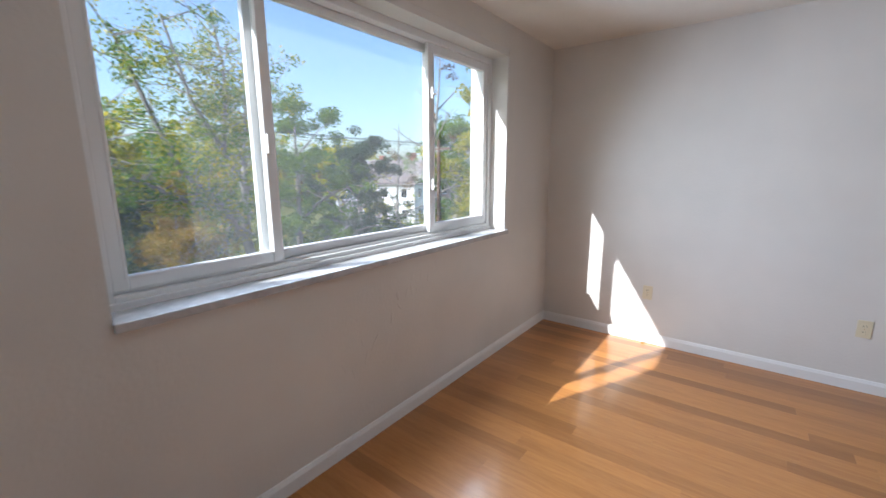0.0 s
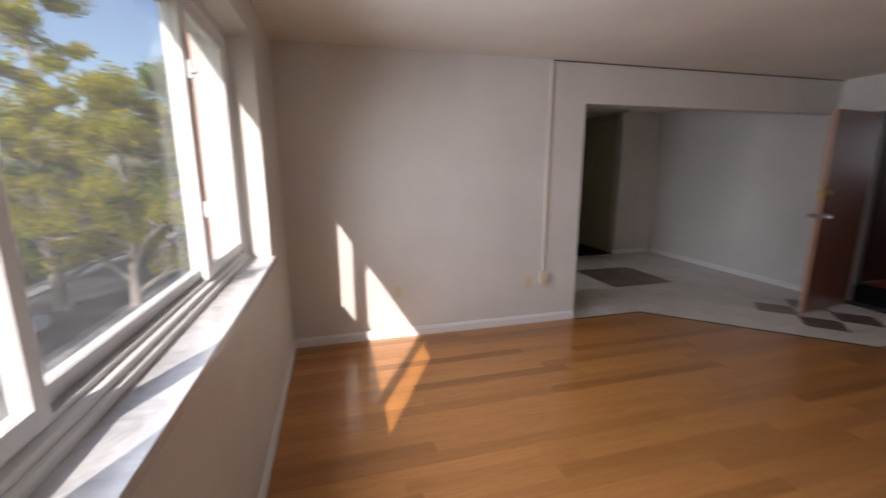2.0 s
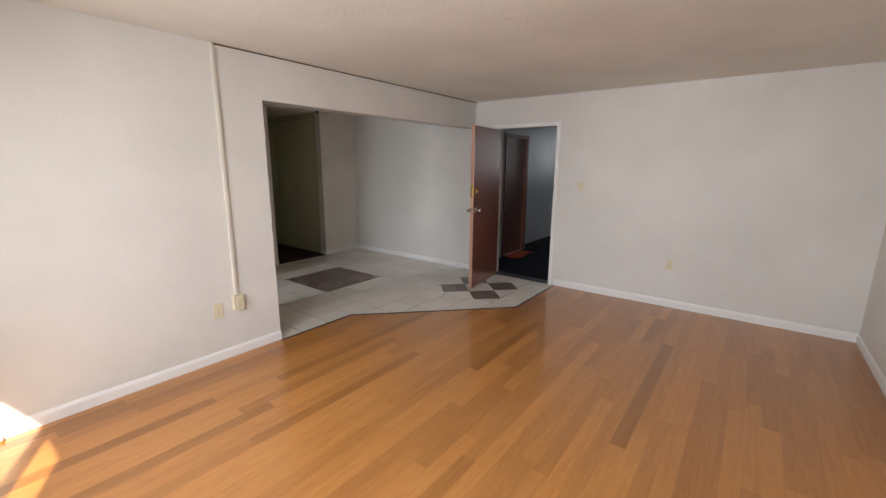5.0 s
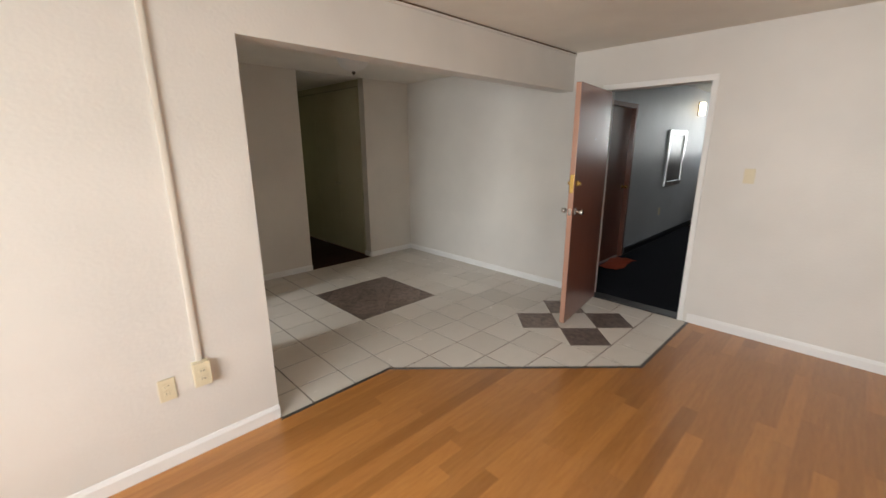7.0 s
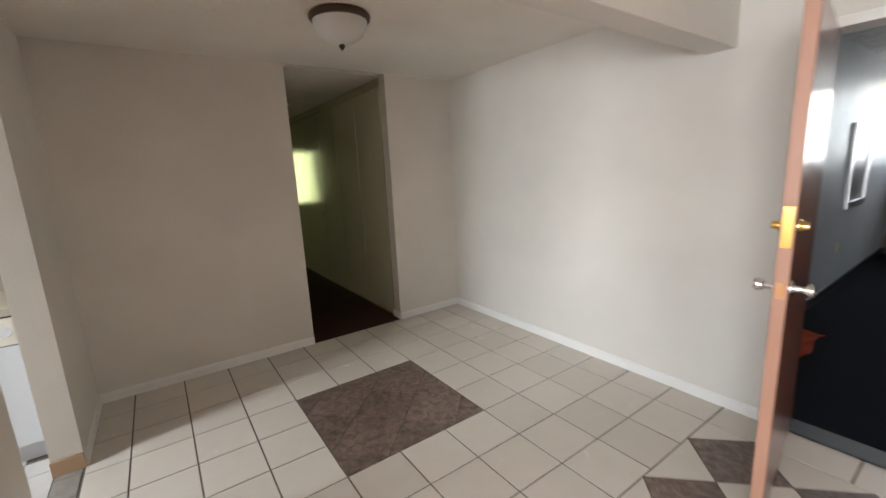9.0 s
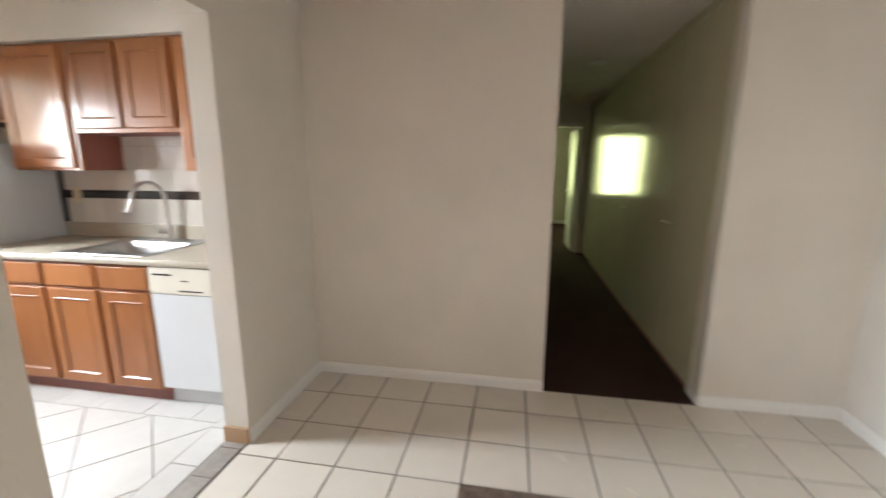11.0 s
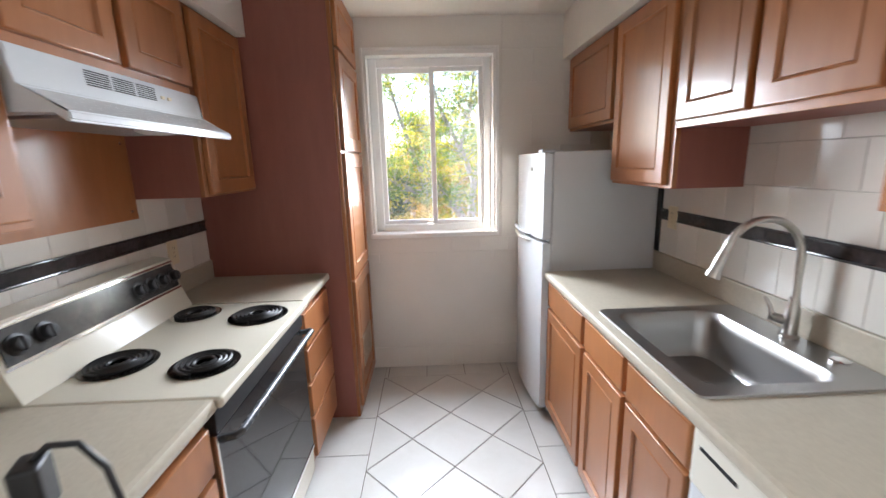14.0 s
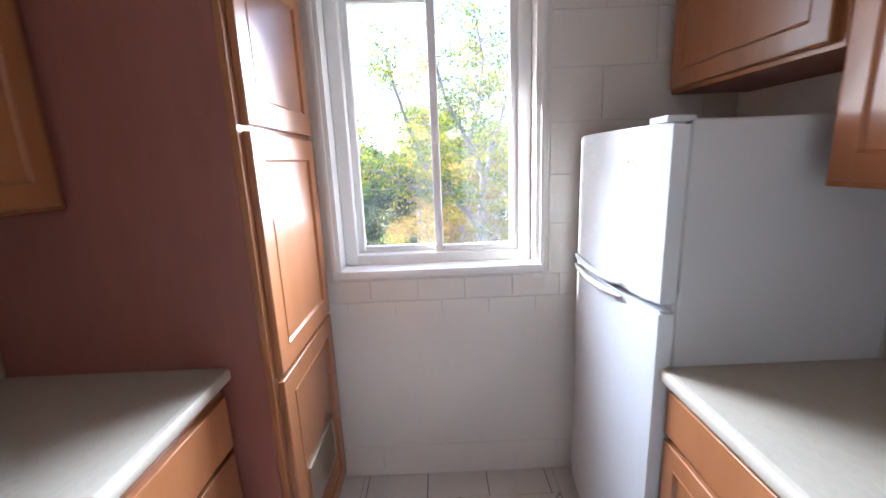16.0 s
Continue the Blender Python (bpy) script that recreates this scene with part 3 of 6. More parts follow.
skirting("baseboard", [("x", 0.0, 1, YB, 0.0), ("y", 0.0, -1, 0.0145, XW), ("y", YB, 1, 0.0145, XR), ("x", XR, -1, YB, -1.29),
                       ])
skirting("baseboard_dining", [("x", XR, -1, -0.285, YD), ("y", YD, -1, 2.69, HX0), ("y", YD, -1, HX1, XR - 0.0145), ("x", 2.69, 1, 1.827, YD), ("x", 2.69, 1, 0.15, 0.96),
                       ("y", 0.15, 1, 2.70, 2.705), ("x", HX1, -1, YD + 0.0, YD + 0.14)], 0.072)
skirting("baseboard_corridor", [("y", 0.09, -1, 7.85, CX), ("x", CX, -1, -1.83, 0.09)], 0.1, 0.012, BLACK_PLASTIC, "black rubber corridor baseboard")
skirting("baseboard_bedroom", [("y", 10.94, -1, 2.0, 6.2)], 0.1)
# plywood-coloured end block at the kitchen jamb
tagged(link_mesh("baseboard_block", boxes(((2.553, 1.8085, 0.001), (2.692, 1.8245, 0.085)), bevel=0.002), paint("bare_tan_block", (0.46, 0.31, 0.19), 0.6, 40)), "bare tan baseboard end at the kitchen jamb", "baseboard", kind="structure")
# thin picture moulding under the ceiling, on the opening wall
tagged(link_mesh("ceiling_trim", boxes(((2.335, -0.014, CEIL - 0.03), (XR, -0.0005, CEIL - 0.012)), bevel=0.004), WALL), "thin painted moulding under the ceiling", "trim", kind="structure")

tagged(link_mesh("ceiling_joint", boxes(((2.335, -0.007, CEIL - 0.0115), (XR, -0.0006, CEIL - 0.001))), SUBFLOOR), "dark open joint between moulding and ceiling", "trim", kind="structure")

# entry door frame and leaf
def entry_door():
    y0, y1, zt = -1.245, -0.33, 2.10
    f = tagged(new("door_frame_1"), "cream painted steel entry door frame", "door frame", kind="structure")
    f.location = (XR, y0, 0)
    part("jamb", boxes(((XR - 0.012, y0 - 0.012, 0.0), (XR + 0.152, y0 + 0.03, zt)), bevel=0.004), TRIM, f)
    part("jamb", boxes(((XR - 0.012, y1 - 0.03, 0.0), (XR + 0.152, y1 + 0.012, zt)), bevel=0.004), TRIM, f)
    part("head", boxes(((XR - 0.015, y0 - 0.014, zt - 0.035), (XR + 0.155, y1 + 0.014, zt + 0.012)), bevel=0.004), TRIM, f)
    part("strike_plate", boxes(((XR + 0.03, y0 + 0.029, 0.98), (XR + 0.06, y0 + 0.033, 1.06)), ((XR + 0.03, y0 + 0.029, 1.23), (XR + 0.06, y0 + 0.033, 1.31)), bevel=0.001), BRONZE, f)
    part("threshold", boxes(((XR + 0.0, y0 + 0.03, 0.0), (XR + 0.14, y1 - 0.03, 0.012)), bevel=0.004), metal("dull_dark_threshold", (0.10, 0.10, 0.10), 0.5), f)
    # leaf, hinged at the far jamb, swung into the room
    hinge = Vector((XR - 0.005, y1 - 0.035, 0.0))
    d = thing("entry_door", tuple(hinge), "open red-brown flush wooden entry door with brass lock", "door")
    W, T, H = 0.862, 0.045, 2.045
    leaf = part("door_leaf", boxes(((hinge.x - W, hinge.y - T, 0.012), (hinge.x, hinge.y, H)), bevel=0.002), DOOR_WOOD, d)
    ex = hinge.x - W
    part("door_edge", boxes(((ex - 0.002, hinge.y - T + 0.002, 0.016), (ex + 0.001, hinge.y - 0.002, H - 0.004))), wood("bare_pinkish_edge_band", ((0.42, 0.22, 0.15), (0.46, 0.25, 0.175), (0.50, 0.28, 0.20)), 0.45, (6, 6, 0.8), False, 0, 4), d)
    part("edge_plate", boxes(((ex - 0.004, hinge.y - T + 0.006, 1.18), (ex - 0.0015, hinge.y - 0.006, 1.33)), bevel=0.001), BRASS, d, "bright brass deadbolt edge plate")
    for side, y in ((-1, hinge.y - T), (1, hinge.y)):
        bm = bmesh.new()
        lathe(bm, (ex + 0.062, y, 1.255), [(0.026, 0.0), (0.026, side * 0.008), (0.016, side * 0.014), (0.015, side * 0.03), (0.001, side * 0.031)], 20, "y")
        part("deadbolt", bm, BRASS, d)
        bm = bmesh.new()
        lathe(bm, (ex + 0.062, y, 1.02), [(0.032, 0.0), (0.032, side * 0.005), (0.013, side * 0.012), (0.011, side * 0.032), (0.022, side * 0.040), (0.026, side * 0.055), (0.022, side * 0.066), (0.001, side * 0.068)], 20, "y")
        part("door_knob", bm, CHROME, d)
    part("latch_plate", boxes(((ex - 0.004, hinge.y - T + 0.010, 0.99), (ex - 0.0015, hinge.y - 0.010, 1.05)), bevel=0.001), CHROME, d)
    bm = bmesh.new()
    lathe(bm, (hinge.x - W / 2, hinge.y - T, 1.62), [(0.008, 0), (0.008, -0.004), (0.001, -0.005)], 12, "y")
    part("peephole", bm, CHROME, d)
    for z in (0.2, 1.02, 1.85):
        bm = bmesh.new()
        tube(bm, [(hinge.x + 0.006, hinge.y + 0.006, z), (hinge.x + 0.006, hinge.y + 0.006, z + 0.09)], 0.007, 10)
        part("hinge", bm, BRASS, d)
    d.rotation_euler.z = radians(8.6)
    return d


entry_door()


def neighbour_door():
    f = tagged(new("door_frame_2"), "red-brown corridor door frame", "door frame", kind="structure")
    f.location = (6.93, 0.09, 0)
    part("jamb", boxes(((6.93, 0.07, 0), (6.985, 0.21, 2.09)), bevel=0.004), DOOR_WOOD, f)
    part("jamb", boxes(((7.725, 0.07, 0), (7.78, 0.21, 2.09)), bevel=0.004), DOOR_WOOD, f)
    part("head", boxes(((6.985, 0.07, 2.035), (7.725, 0.21, 2.09)), bevel=0.004), DOOR_WOOD, f)
    d = thing("corridor_door", (7.35, 0.15, 0), "closed red-brown wooden door in the corridor", "door")
    part("door_leaf", boxes(((6.987, 0.13, 0.01), (7.723, 0.17, 2.033)), bevel=0.003), DOOR_WOOD, d)
    bm = bmesh.new()
    lathe(bm, (7.66, 0.13, 1.0), [(0.03, 0), (0.012, -0.012), (0.012, -0.03), (0.026, -0.045), (0.02, -0.065), (0.001, -0.066)], 16, "y")
    part("door_knob", bm, BRASS, d)


neighbour_door()


def wall_plate(name, at, axis, side, label, category, kind_of="outlet", w=0.072, h=0.115, deep=0.0):
    """An almond cover plate with its sockets or toggle, on a wall face."""
    x, y, z = at
    d = thing(name, at, label, category)

    def bx(u0, u1, v0, v1, t0, t1, bev, nm, m):
        t0, t1 = t0 + deep, t1 + deep
        if axis == "y":
            b = boxes(((x + u0, y + side * t0, z + v0), (x + u1, y + side * t1, z + v1)), bevel=bev)
        else:
            b = boxes(((x + side * t0, y + u0, z + v0), (x + side * t1, y + u1, z + v1)), bevel=bev)
        return part(nm, b, m, d)
    if deep:
        bx(-w / 2 + 0.003, w / 2 - 0.003, -h / 2 + 0.003, h / 2 - 0.003, 0.0005 - deep, 0.0004, 0.002, "back_box", ALMOND)
    bx(-w / 2, w / 2, -h / 2, h / 2, 0.0005, 0.007, 0.0025, "cover_plate", ALMOND)
    if kind_of == "outlet":
        for v in (-0.02, 0.02):
            s = bx(-0.017, 0.017, v - 0.014, v + 0.014, 0.006, 0.0085, 0.002, "socket", ALMOND)
            for u in (-0.006, 0.006):
                if axis == "y":
                    b = boxes(((x + u - 0.001, y + side * 0.0086, z + v - 0.004), (x + u + 0.001, y + side * 0.0088, z + v + 0.006)))
                else:
                    b = boxes(((x + side * 0.0086, y + u - 0.001, z + v - 0.004), (x + side * 0.0088, y + u + 0.001, z + v + 0.006)))
                part("slot", b, DARK_GAP, s, smooth=False)
    elif kind_of == "switch":
        for u in ([0] if w < 0.1 else [-0.023, 0.023]):
            bx(u - 0.005, u + 0.005, -0.006, 0.012, 0.006, 0.016, 0.002, "toggle", ALMOND)
    bx(-0.002, 0.002, -0.002, 0.002, 0.0065, 0.0078, 0.0005, "screw", BRASS)
    return d


wall_plate("outlet", (2.165, 0.0, 0.42), "y", -1, "almond wall outlet beside the raceway box", "outlet")
wall_plate("outlet", (0.90, 0.0, 0.43), "y", -1, "almond wall outlet in sunlit wall", "outlet")
wall_plate("outlet", (XR, -2.63, 0.49), "x", -1, "almond wall outlet on plain wall", "outlet")
wall_plate("light_switch", (XR, -1.565, 1.325), "x", -1, "almond toggle switch beside entry door", "switch", "switch")
wall_plate("light_switch", (2.69, 0.592, 1.385), "x", 1, "almond surface-mounted double switch box beside kitchen doorway", "switch", "switch", 0.118, 0.08, 0.022)
wall_plate("outlet", (9.16, 0.09, 0.49), "y", -1, "small corridor wall outlet", "outlet")

box_o = thing("raceway_outlet_box", (2.315, 0.0, 0.46), "almond surface-mounted outlet box under the raceway", "outlet box")
part("box_body", boxes(((2.278, -0.042, 0.40), (2.352, -0.0005, 0.52)), bevel=0.004), ALMOND, box_o)
part("cover_plate", boxes(((2.276, -0.047, 0.398), (2.354, -0.0425, 0.522)), bevel=0.002), ALMOND, box_o)
for v in (0.438, 0.48):
    s = part("socket", boxes(((2.298, -0.050, v - 0.013), (2.332, -0.0465, v + 0.013)), bevel=0.002), ALMOND, box_o)
    part("slot", boxes(((2.307, -0.0512, v - 0.004), (2.310, -0.0502, v + 0.006)), ((2.320, -0.0512, v - 0.004), (2.323, -0.0502, v + 0.006))), DARK_GAP, s, smooth=False)
race = thing("raceway", (2.315, 0.0, 0.52), "cream painted surface cable raceway running to the ceiling", "raceway")
part("channel", boxes(((2.302, -0.019, 0.521), (2.328, -0.0005, CEIL - 0.002)), bevel=0.004), CONDUIT, race)
for z in (0.9, 1.7):
    part("clip", boxes(((2.300, -0.021, z), (2.330, -0.0195, z + 0.012)), bevel=0.0008), CONDUIT, race)
cabl = thing("cable_stub", (0.905, 0.0, 0.0), "yellowish cable stub sticking out above the baseboard", "cable")
bm = bmesh.new()
tube(bm, [(0.905, -0.014, 0.03), (0.905, -0.03, 0.032), (0.907, -0.045, 0.022), (0.906, -0.05, 0.006)], 0.0045, 8)
part("wire", bm, ALMOND, cabl)
part("plug", boxes(((0.897, -0.058, 0.002), (0.915, -0.046, 0.016)), bevel=0.002), BRASS, cabl)

# transition strip between wood and tile
edge = [(XW, -0.03), (3.468, -0.03), (4.786, -1.302), (XR - 0.014, -1.302)]
strip = thing("floor_transition_strip", (3.468, -0.03, 0.0), "dark grey metal strip between wood and tile floors", "floor strip")
for a, b in zip(edge, edge[1:]):
    a, b = Vector((*a, 0)), Vector((*b, 0))
    dv = (b - a).normalized()
    nv = Vector((-dv.y, dv.x, 0)) * 0.014
    bm = bmesh.new()
    ends = []
    for q in (a - dv * 0.005, b + dv * 0.005):
        ends.append([bm.verts.new(q + nv * s + Vector((0, 0, h))) for s, h in ((-1, -0.002), (-0.55, 0.005), (0.55, 0.005), (1, -0.002))])
    for k in range(3):
        bm.faces.new((ends[0][k], ends[0][k + 1], ends[1][k + 1], ends[1][k]))
    bm.faces.new(ends[0])
    bm.faces.new(ends[1][::-1])
    part("strip_length", bm, metal("dark_zinc", (0.13, 0.125, 0.12), 0.45), strip)

# dining ceiling lamp
lamp = thing("ceiling_lamp", (4.24, 1.42, CEIL - 0.02), "bronze-rimmed frosted glass bowl ceiling lamp", "ceiling lamp")
bm = bmesh.new()
lathe(bm, (4.24, 1.42, CEIL - 0.021), [(0.165, 0), (0.175, -0.012), (0.172, -0.03), (0.15, -0.042), (0.12, -0.046)], 32)
part("rim", bm, BRONZE, lamp)
bm = bmesh.new()
lathe(bm, (4.24, 1.42, CEIL - 0.06), [(0.155, 0), (0.15, -0.03), (0.128, -0.07), (0.09, -0.10), (0.045, -0.118), (0.01, -0.122)], 32)
part("bowl", bm, FROST, lamp, "frosted glass bowl")
bm = bmesh.new()
lathe(bm, (4.24, 1.42, CEIL - 0.181), [(0.012, 0), (0.02, -0.008), (0.014, -0.018), (0.006, -0.03), (0.001, -0.034)], 16)
part("finial", bm, BRONZE, lamp)
# smoke alarms and hallway lamp
for px, py, r in ((4.75, 4.6, 0.075), (4.72, 6.3, 0.06)):
    sm = thing("smoke_alarm", (px, py, CEIL - 0.01), "round white smoke alarm on the hallway ceiling", "smoke alarm")
    bm = bmesh.new()
    lathe(bm, (px, py, CEIL - 0.0105), [(r, 0), (r, -0.02), (r * 0.8, -0.036), (0.001, -0.038)], 24)
    part("housing", bm, TRIM, sm)
    bm = bmesh.new()
    lathe(bm, (px, py, CEIL - 0.0485), [(r * 0.45, 0), (r * 0.4, -0.006), (0.001, -0.007)], 16)
    part("grille", bm, ALMOND, sm)

# hallway closet: tall glossy doors
closet = tagged(new("closet_wall"), "row of tall glossy olive-cream closet doors", "closet", kind="structure")
closet.location = (HX1, 2.75, 0)
part("carcass", boxes(((HX1 + 0.03, 2.73, 0), (HX1 + 0.6, HY, CEIL - 0.01))), OLIVE, closet)
part("top_rail", boxes(((HX1 - 0.006, 2.752, 2.335), (HX1 + 0.03, HY - 0.02, 2.352)), bevel=0.003), OLIVE, closet)
yy = 2.755
tilt = random.Random(5)
for k in range(7):
    w = 0.62
    for z0, z1 in ((0.04, 2.33),):
        bm = boxes(((HX1 + 0.002, yy + 0.004, z0), (HX1 + 0.028, yy + w - 0.004, z1)), bevel=0.003)
        bmesh.ops.rotate(bm, verts=bm.verts, cent=(HX1 + 0.015, yy + w / 2, 1), matrix=Matrix.Rotation(radians(tilt.uniform(-0.06, 0.06)), 3, "Z"))
        dr = part("closet_door", bm, OLIVE, closet)
        bm = bmesh.new()
        ky = yy + (0.05 if k % 2 else w - 0.05)
        lathe(bm, (HX1, ky, 1.02), [(0.006, 0), (0.006, -0.012), (0.014, -0.018), (0.012, -0.027), (0.001, -0.028)], 14, "x")
        part("knob", bm, CHROME, dr)
    yy += w
# bedroom doorway trim and door
df = tagged(new("door_frame_3"), "white painted bedroom door frame", "door frame", kind="structure")
df.location = (4.25, HY, 0)
for lo, hi in (((5.02, HY - 0.015, 0), (5.085, HY + 0.115, 2.11)), ((4.226, HY - 0.015, 0), (4.27, HY + 0.115, 2.11)), ((4.27, HY - 0.015, 2.07), (5.02, HY + 0.115, 2.13))):
    part("casing", boxes((lo, hi), bevel=0.004), TRIM, df)
bd = thing("bedroom_door", (5.0, HY + 0.12, 0), "white bedroom door standing open", "door")
part("door_leaf", boxes(((4.975, HY + 0.12, 0.012), (5.01, HY + 0.88, 2.05)), bevel=0.003), TRIM, bd)
bm = bmesh.new()
lathe(bm, (4.975, HY + 0.82, 1.0), [(0.028, 0), (0.012, -0.012), (0.012, -0.03), (0.026, -0.045), (0.02, -0.065), (0.001, -0.066)], 16, "x")
part("door_knob", bm, CHROME, bd)

# corridor: framed mirror, wall lamp, rug, stone-faced parapet
mir = thing("framed_picture", (9.5, 0.09, 1.35), "narrow silver-framed dark picture on the corridor wall", "picture")
bm = boxes(((9.15, 0.055, 0.90), (9.22, 0.089, 1.79)), ((9.93, 0.055, 0.90), (10.0, 0.089, 1.79)), ((9.22, 0.056, 1.72), (9.93, 0.089, 1.79)), ((9.22, 0.056, 0.90), (9.93, 0.089, 0.97)), bevel=0.006)
part("frame", bm, PEWTER, mir)
part("picture_glass", boxes(((9.22, 0.078, 0.97), (9.93, 0.088, 1.72))), ceramic("dark_print", (0.10, 0.10, 0.11), (0.20, 0.19, 0.18), 0.3, 3, 0.8, 0.0), mir, smooth=False)
scn = thing("wall_lamp", (10.6, 0.09, 2.15), "small lit cream glass wall lamp", "wall lamp")
glow = mat("lit_lamp_glass", (0.9, 0.85, 0.7), 0.4)
bsdf(glow).inputs["Emission Color"].default_value = (1.0, 0.86, 0.6, 1)
bsdf(glow).inputs["Emission Strength"].default_value = 2.0
part("backplate", boxes(((10.52, 0.075, 2.06), (10.68, 0.0895, 2.30)), bevel=0.004), BRONZE, scn)
part("shade", boxes(((10.53, 0.0, 2.07), (10.67, 0.0745, 2.29)), bevel=0.02), glow, scn, "glowing glass shade")
rug = thing("door_mat", (7.35, -0.08, 0.004), "orange-red rumpled door mat on the corridor carpet", "rug")
bm = bmesh.new()
bmesh.ops.create_grid(bm, x_segments=24, y_segments=14, size=0.5)
for v in bm.verts:
    px, py = v.co.x, v.co.y
    v.co = Vector((7.28 + px * 0.62, -0.06 + py * 0.26 + 0.02 * math.sin(px * 7), 0.012 + 0.012 * (1 + math.sin(px * 16 + py * 9)) * 0.5))
ext = bmesh.ops.extrude_face_region(bm, geom=bm.faces[:])
bmesh.ops.translate(bm, verts=[g for g in ext["geom"] if isinstance(g, bmesh.types.BMVert)], vec=(0, 0, -0.007))
part("mat_body", bm, RED_MAT, rug)
STONE = ceramic("tan_stone_facing", (0.29, 0.21, 0.14), (0.15, 0.105, 0.07), 0.6, 9, 0.7, 0.35)
par = tagged(new("stone_parapet"), "tan stone-block facing under the corridor window", "wall facing", kind="structure")
par.location = (CX, -0.5, 0)
rs = random.Random(8)
z = 0.1
while z < 1.15:
    h = 0.18 + rs.random() * 0.06
    y = -1.82
    while y < 0.08:
        w = 0.25 + rs.random() * 0.25
        part("stone", boxes(((CX - 0.05 - rs.random() * 0.02, y, z), (CX - 0.001, min(y + w, 0.085) - 0.012, z + h - 0.012)), bevel=0.008), STONE, par)
        y += w
    z += h
part("cap", boxes(((CX - 0.10, -1.825, z), (CX - 0.001, 0.085, z + 0.04)), bevel=0.006), BRONZE, par)


# ---------------------------------------------------------------- kitchen
def side_y(side, v):
    """Distance v out from a kitchen side wall: side -1 is the sink wall, +1 the stove wall."""
    return (KY1 - v) if side < 0 else (KY0 + v)


def panel_front(x0, x1, z0, z1, side, v, t=0.02, rail=0.055, deep=0.007, flat=False):
    """A cabinet front: a slab whose middle is recessed behind a moulded frame."""
    bm = bmesh.new()
    box(bm, (x0, side_y(side, v), z0), (x1, side_y(side, v + t), z1))
    bm.faces.ensure_lookup_table()
    out = Vector((0, side, 0))
    bmesh.ops.recalc_face_normals(bm, faces=bm.faces)
    front = max(bm.faces, key=lambda f: f.calc_center_median().dot(out))
    edge = [e for e in front.edges]
    bmesh.ops.bevel(bm, geom=edge, offset=0.006, segments=3, affect="EDGES", profile=0.6)
    if not flat:
        front = max(bm.faces, key=lambda f: (round(f.calc_center_median().dot(out), 4), f.calc_area()))
        bmesh.ops.inset_region(bm, faces=[front], thickness=rail, use_even_offset=True)
        bmesh.ops.inset_region(bm, faces=[front], thickness=0.004, use_even_offset=True, depth=0.0025)
        bmesh.ops.inset_region(bm, faces=[front], thickness=0.007, use_even_offset=True, depth=-deep - 0.0025)
    return bm


def cabinet(name, x0, x1, z0, z1, side, depth, fronts, label, toe=0.0, side_mat=None, group="kitchen cabinets", rail=0.03):
    """A cabinet unit: carcass, face frame, fronts (x0, x1, z0, z1, 'door' or 'drawer')."""
    c = thing(name, ((x0 + x1) / 2, side_y(side, depth / 2), z0), label, "cabinet", group)
    part("body", boxes(((x0 + 0.001, side_y(side, 0.002), z0 + toe), (x1 - 0.001, side_y(side, depth - 0.02), z1)), bevel=0.0015), side_mat or CAB_SIDE, c)
    part("face_frame", boxes(((x0 + 0.0005, side_y(side, depth - 0.0195), z0 + toe), (x1 - 0.0005, side_y(side, depth), z1)), bevel=0.002), CAB_WOOD, c)
    if toe:
        part("toe_kick", boxes(((x0 + 0.001, side_y(side, 0.01), z0 + 0.001), (x1 - 0.001, side_y(side, depth - 0.03), z0 + toe))), CAB_SIDE, c)
    for fx0, fx1, fz0, fz1, what in fronts:
        part(what, panel_front(fx0, fx1, fz0, fz1, side, depth + 0.001, flat=(what == "drawer"), rail=0.05 if fx1 - fx0 > 0.25 else 0.04), CAB_WOOD, c)
    return c


D = 0.59                                   # base depth
cabinet("base_cabinet", 0.70, 1.235, 0, 0.865, -1, D, [(0.71, 1.215, 0.715, 0.845, "drawer"), (0.71, 1.215, 0.095, 0.695, "door")],
        "honey maple base cabinet with drawer and door", 0.085)
cabinet("sink_base_cabinet", 1.236, 1.975, 0, 0.70, -1, D, [(1.25, 1.595, 0.095, 0.695, "door"), (1.63, 1.96, 0.095, 0.695, "door")],
        "honey maple sink base cabinet with two doors", 0.085)
sb = [o for o in bpy.data.objects if o.name == "sink_base_cabinet"][0]
part("apron", boxes(((1.2365, side_y(-1, D - 0.02), 0.7), (1.9745, side_y(-1, D), 0.865)), bevel=0.002), CAB_WOOD, sb)
for a, b in ((1.25, 1.595), (1.63, 1.96)):
    part("false_drawer", panel_front(a, b, 0.715, 0.845, -1, D + 0.001, flat=True), CAB_WOOD, sb)
# fronts and carcasses on the stove side
cabinet("drawer_cabinet", 0.615, 1.075, 0, 0.88, 1, D + 0.03, [(0.63, 1.06, z, z + h, "drawer") for z, h in ((0.095, 0.205), (0.315, 0.165), (0.495, 0.165), (0.675, 0.165))],
        "honey maple base cabinet with four drawers", 0.085)
cabinet("base_cabinet", 1.875, 2.553, 0, 0.88, 1, D + 0.03, [(1.89, 2.20, 0.715, 0.845, "drawer"), (1.89, 2.20, 0.095, 0.695, "door"), (2.23, 2.54, 0.715, 0.845, "drawer"), (2.23, 2.54, 0.095, 0.695, "door")],
        "honey maple base cabinet beside the stove", 0.085)
U = 0.30
cabinet("wall_cabinet", 0.06, 0.742, 1.69, 2.15, -1, U, [(0.085, 0.72, 1.705, 2.135, "door")], "short honey maple wall cabinet above the fridge")
cabinet("wall_cabinet", 0.744, 1.272, 1.385, 2.15, -1, U, [(0.765, 1.235, 1.40, 2.135, "door")], "tall honey maple wall cabinet")
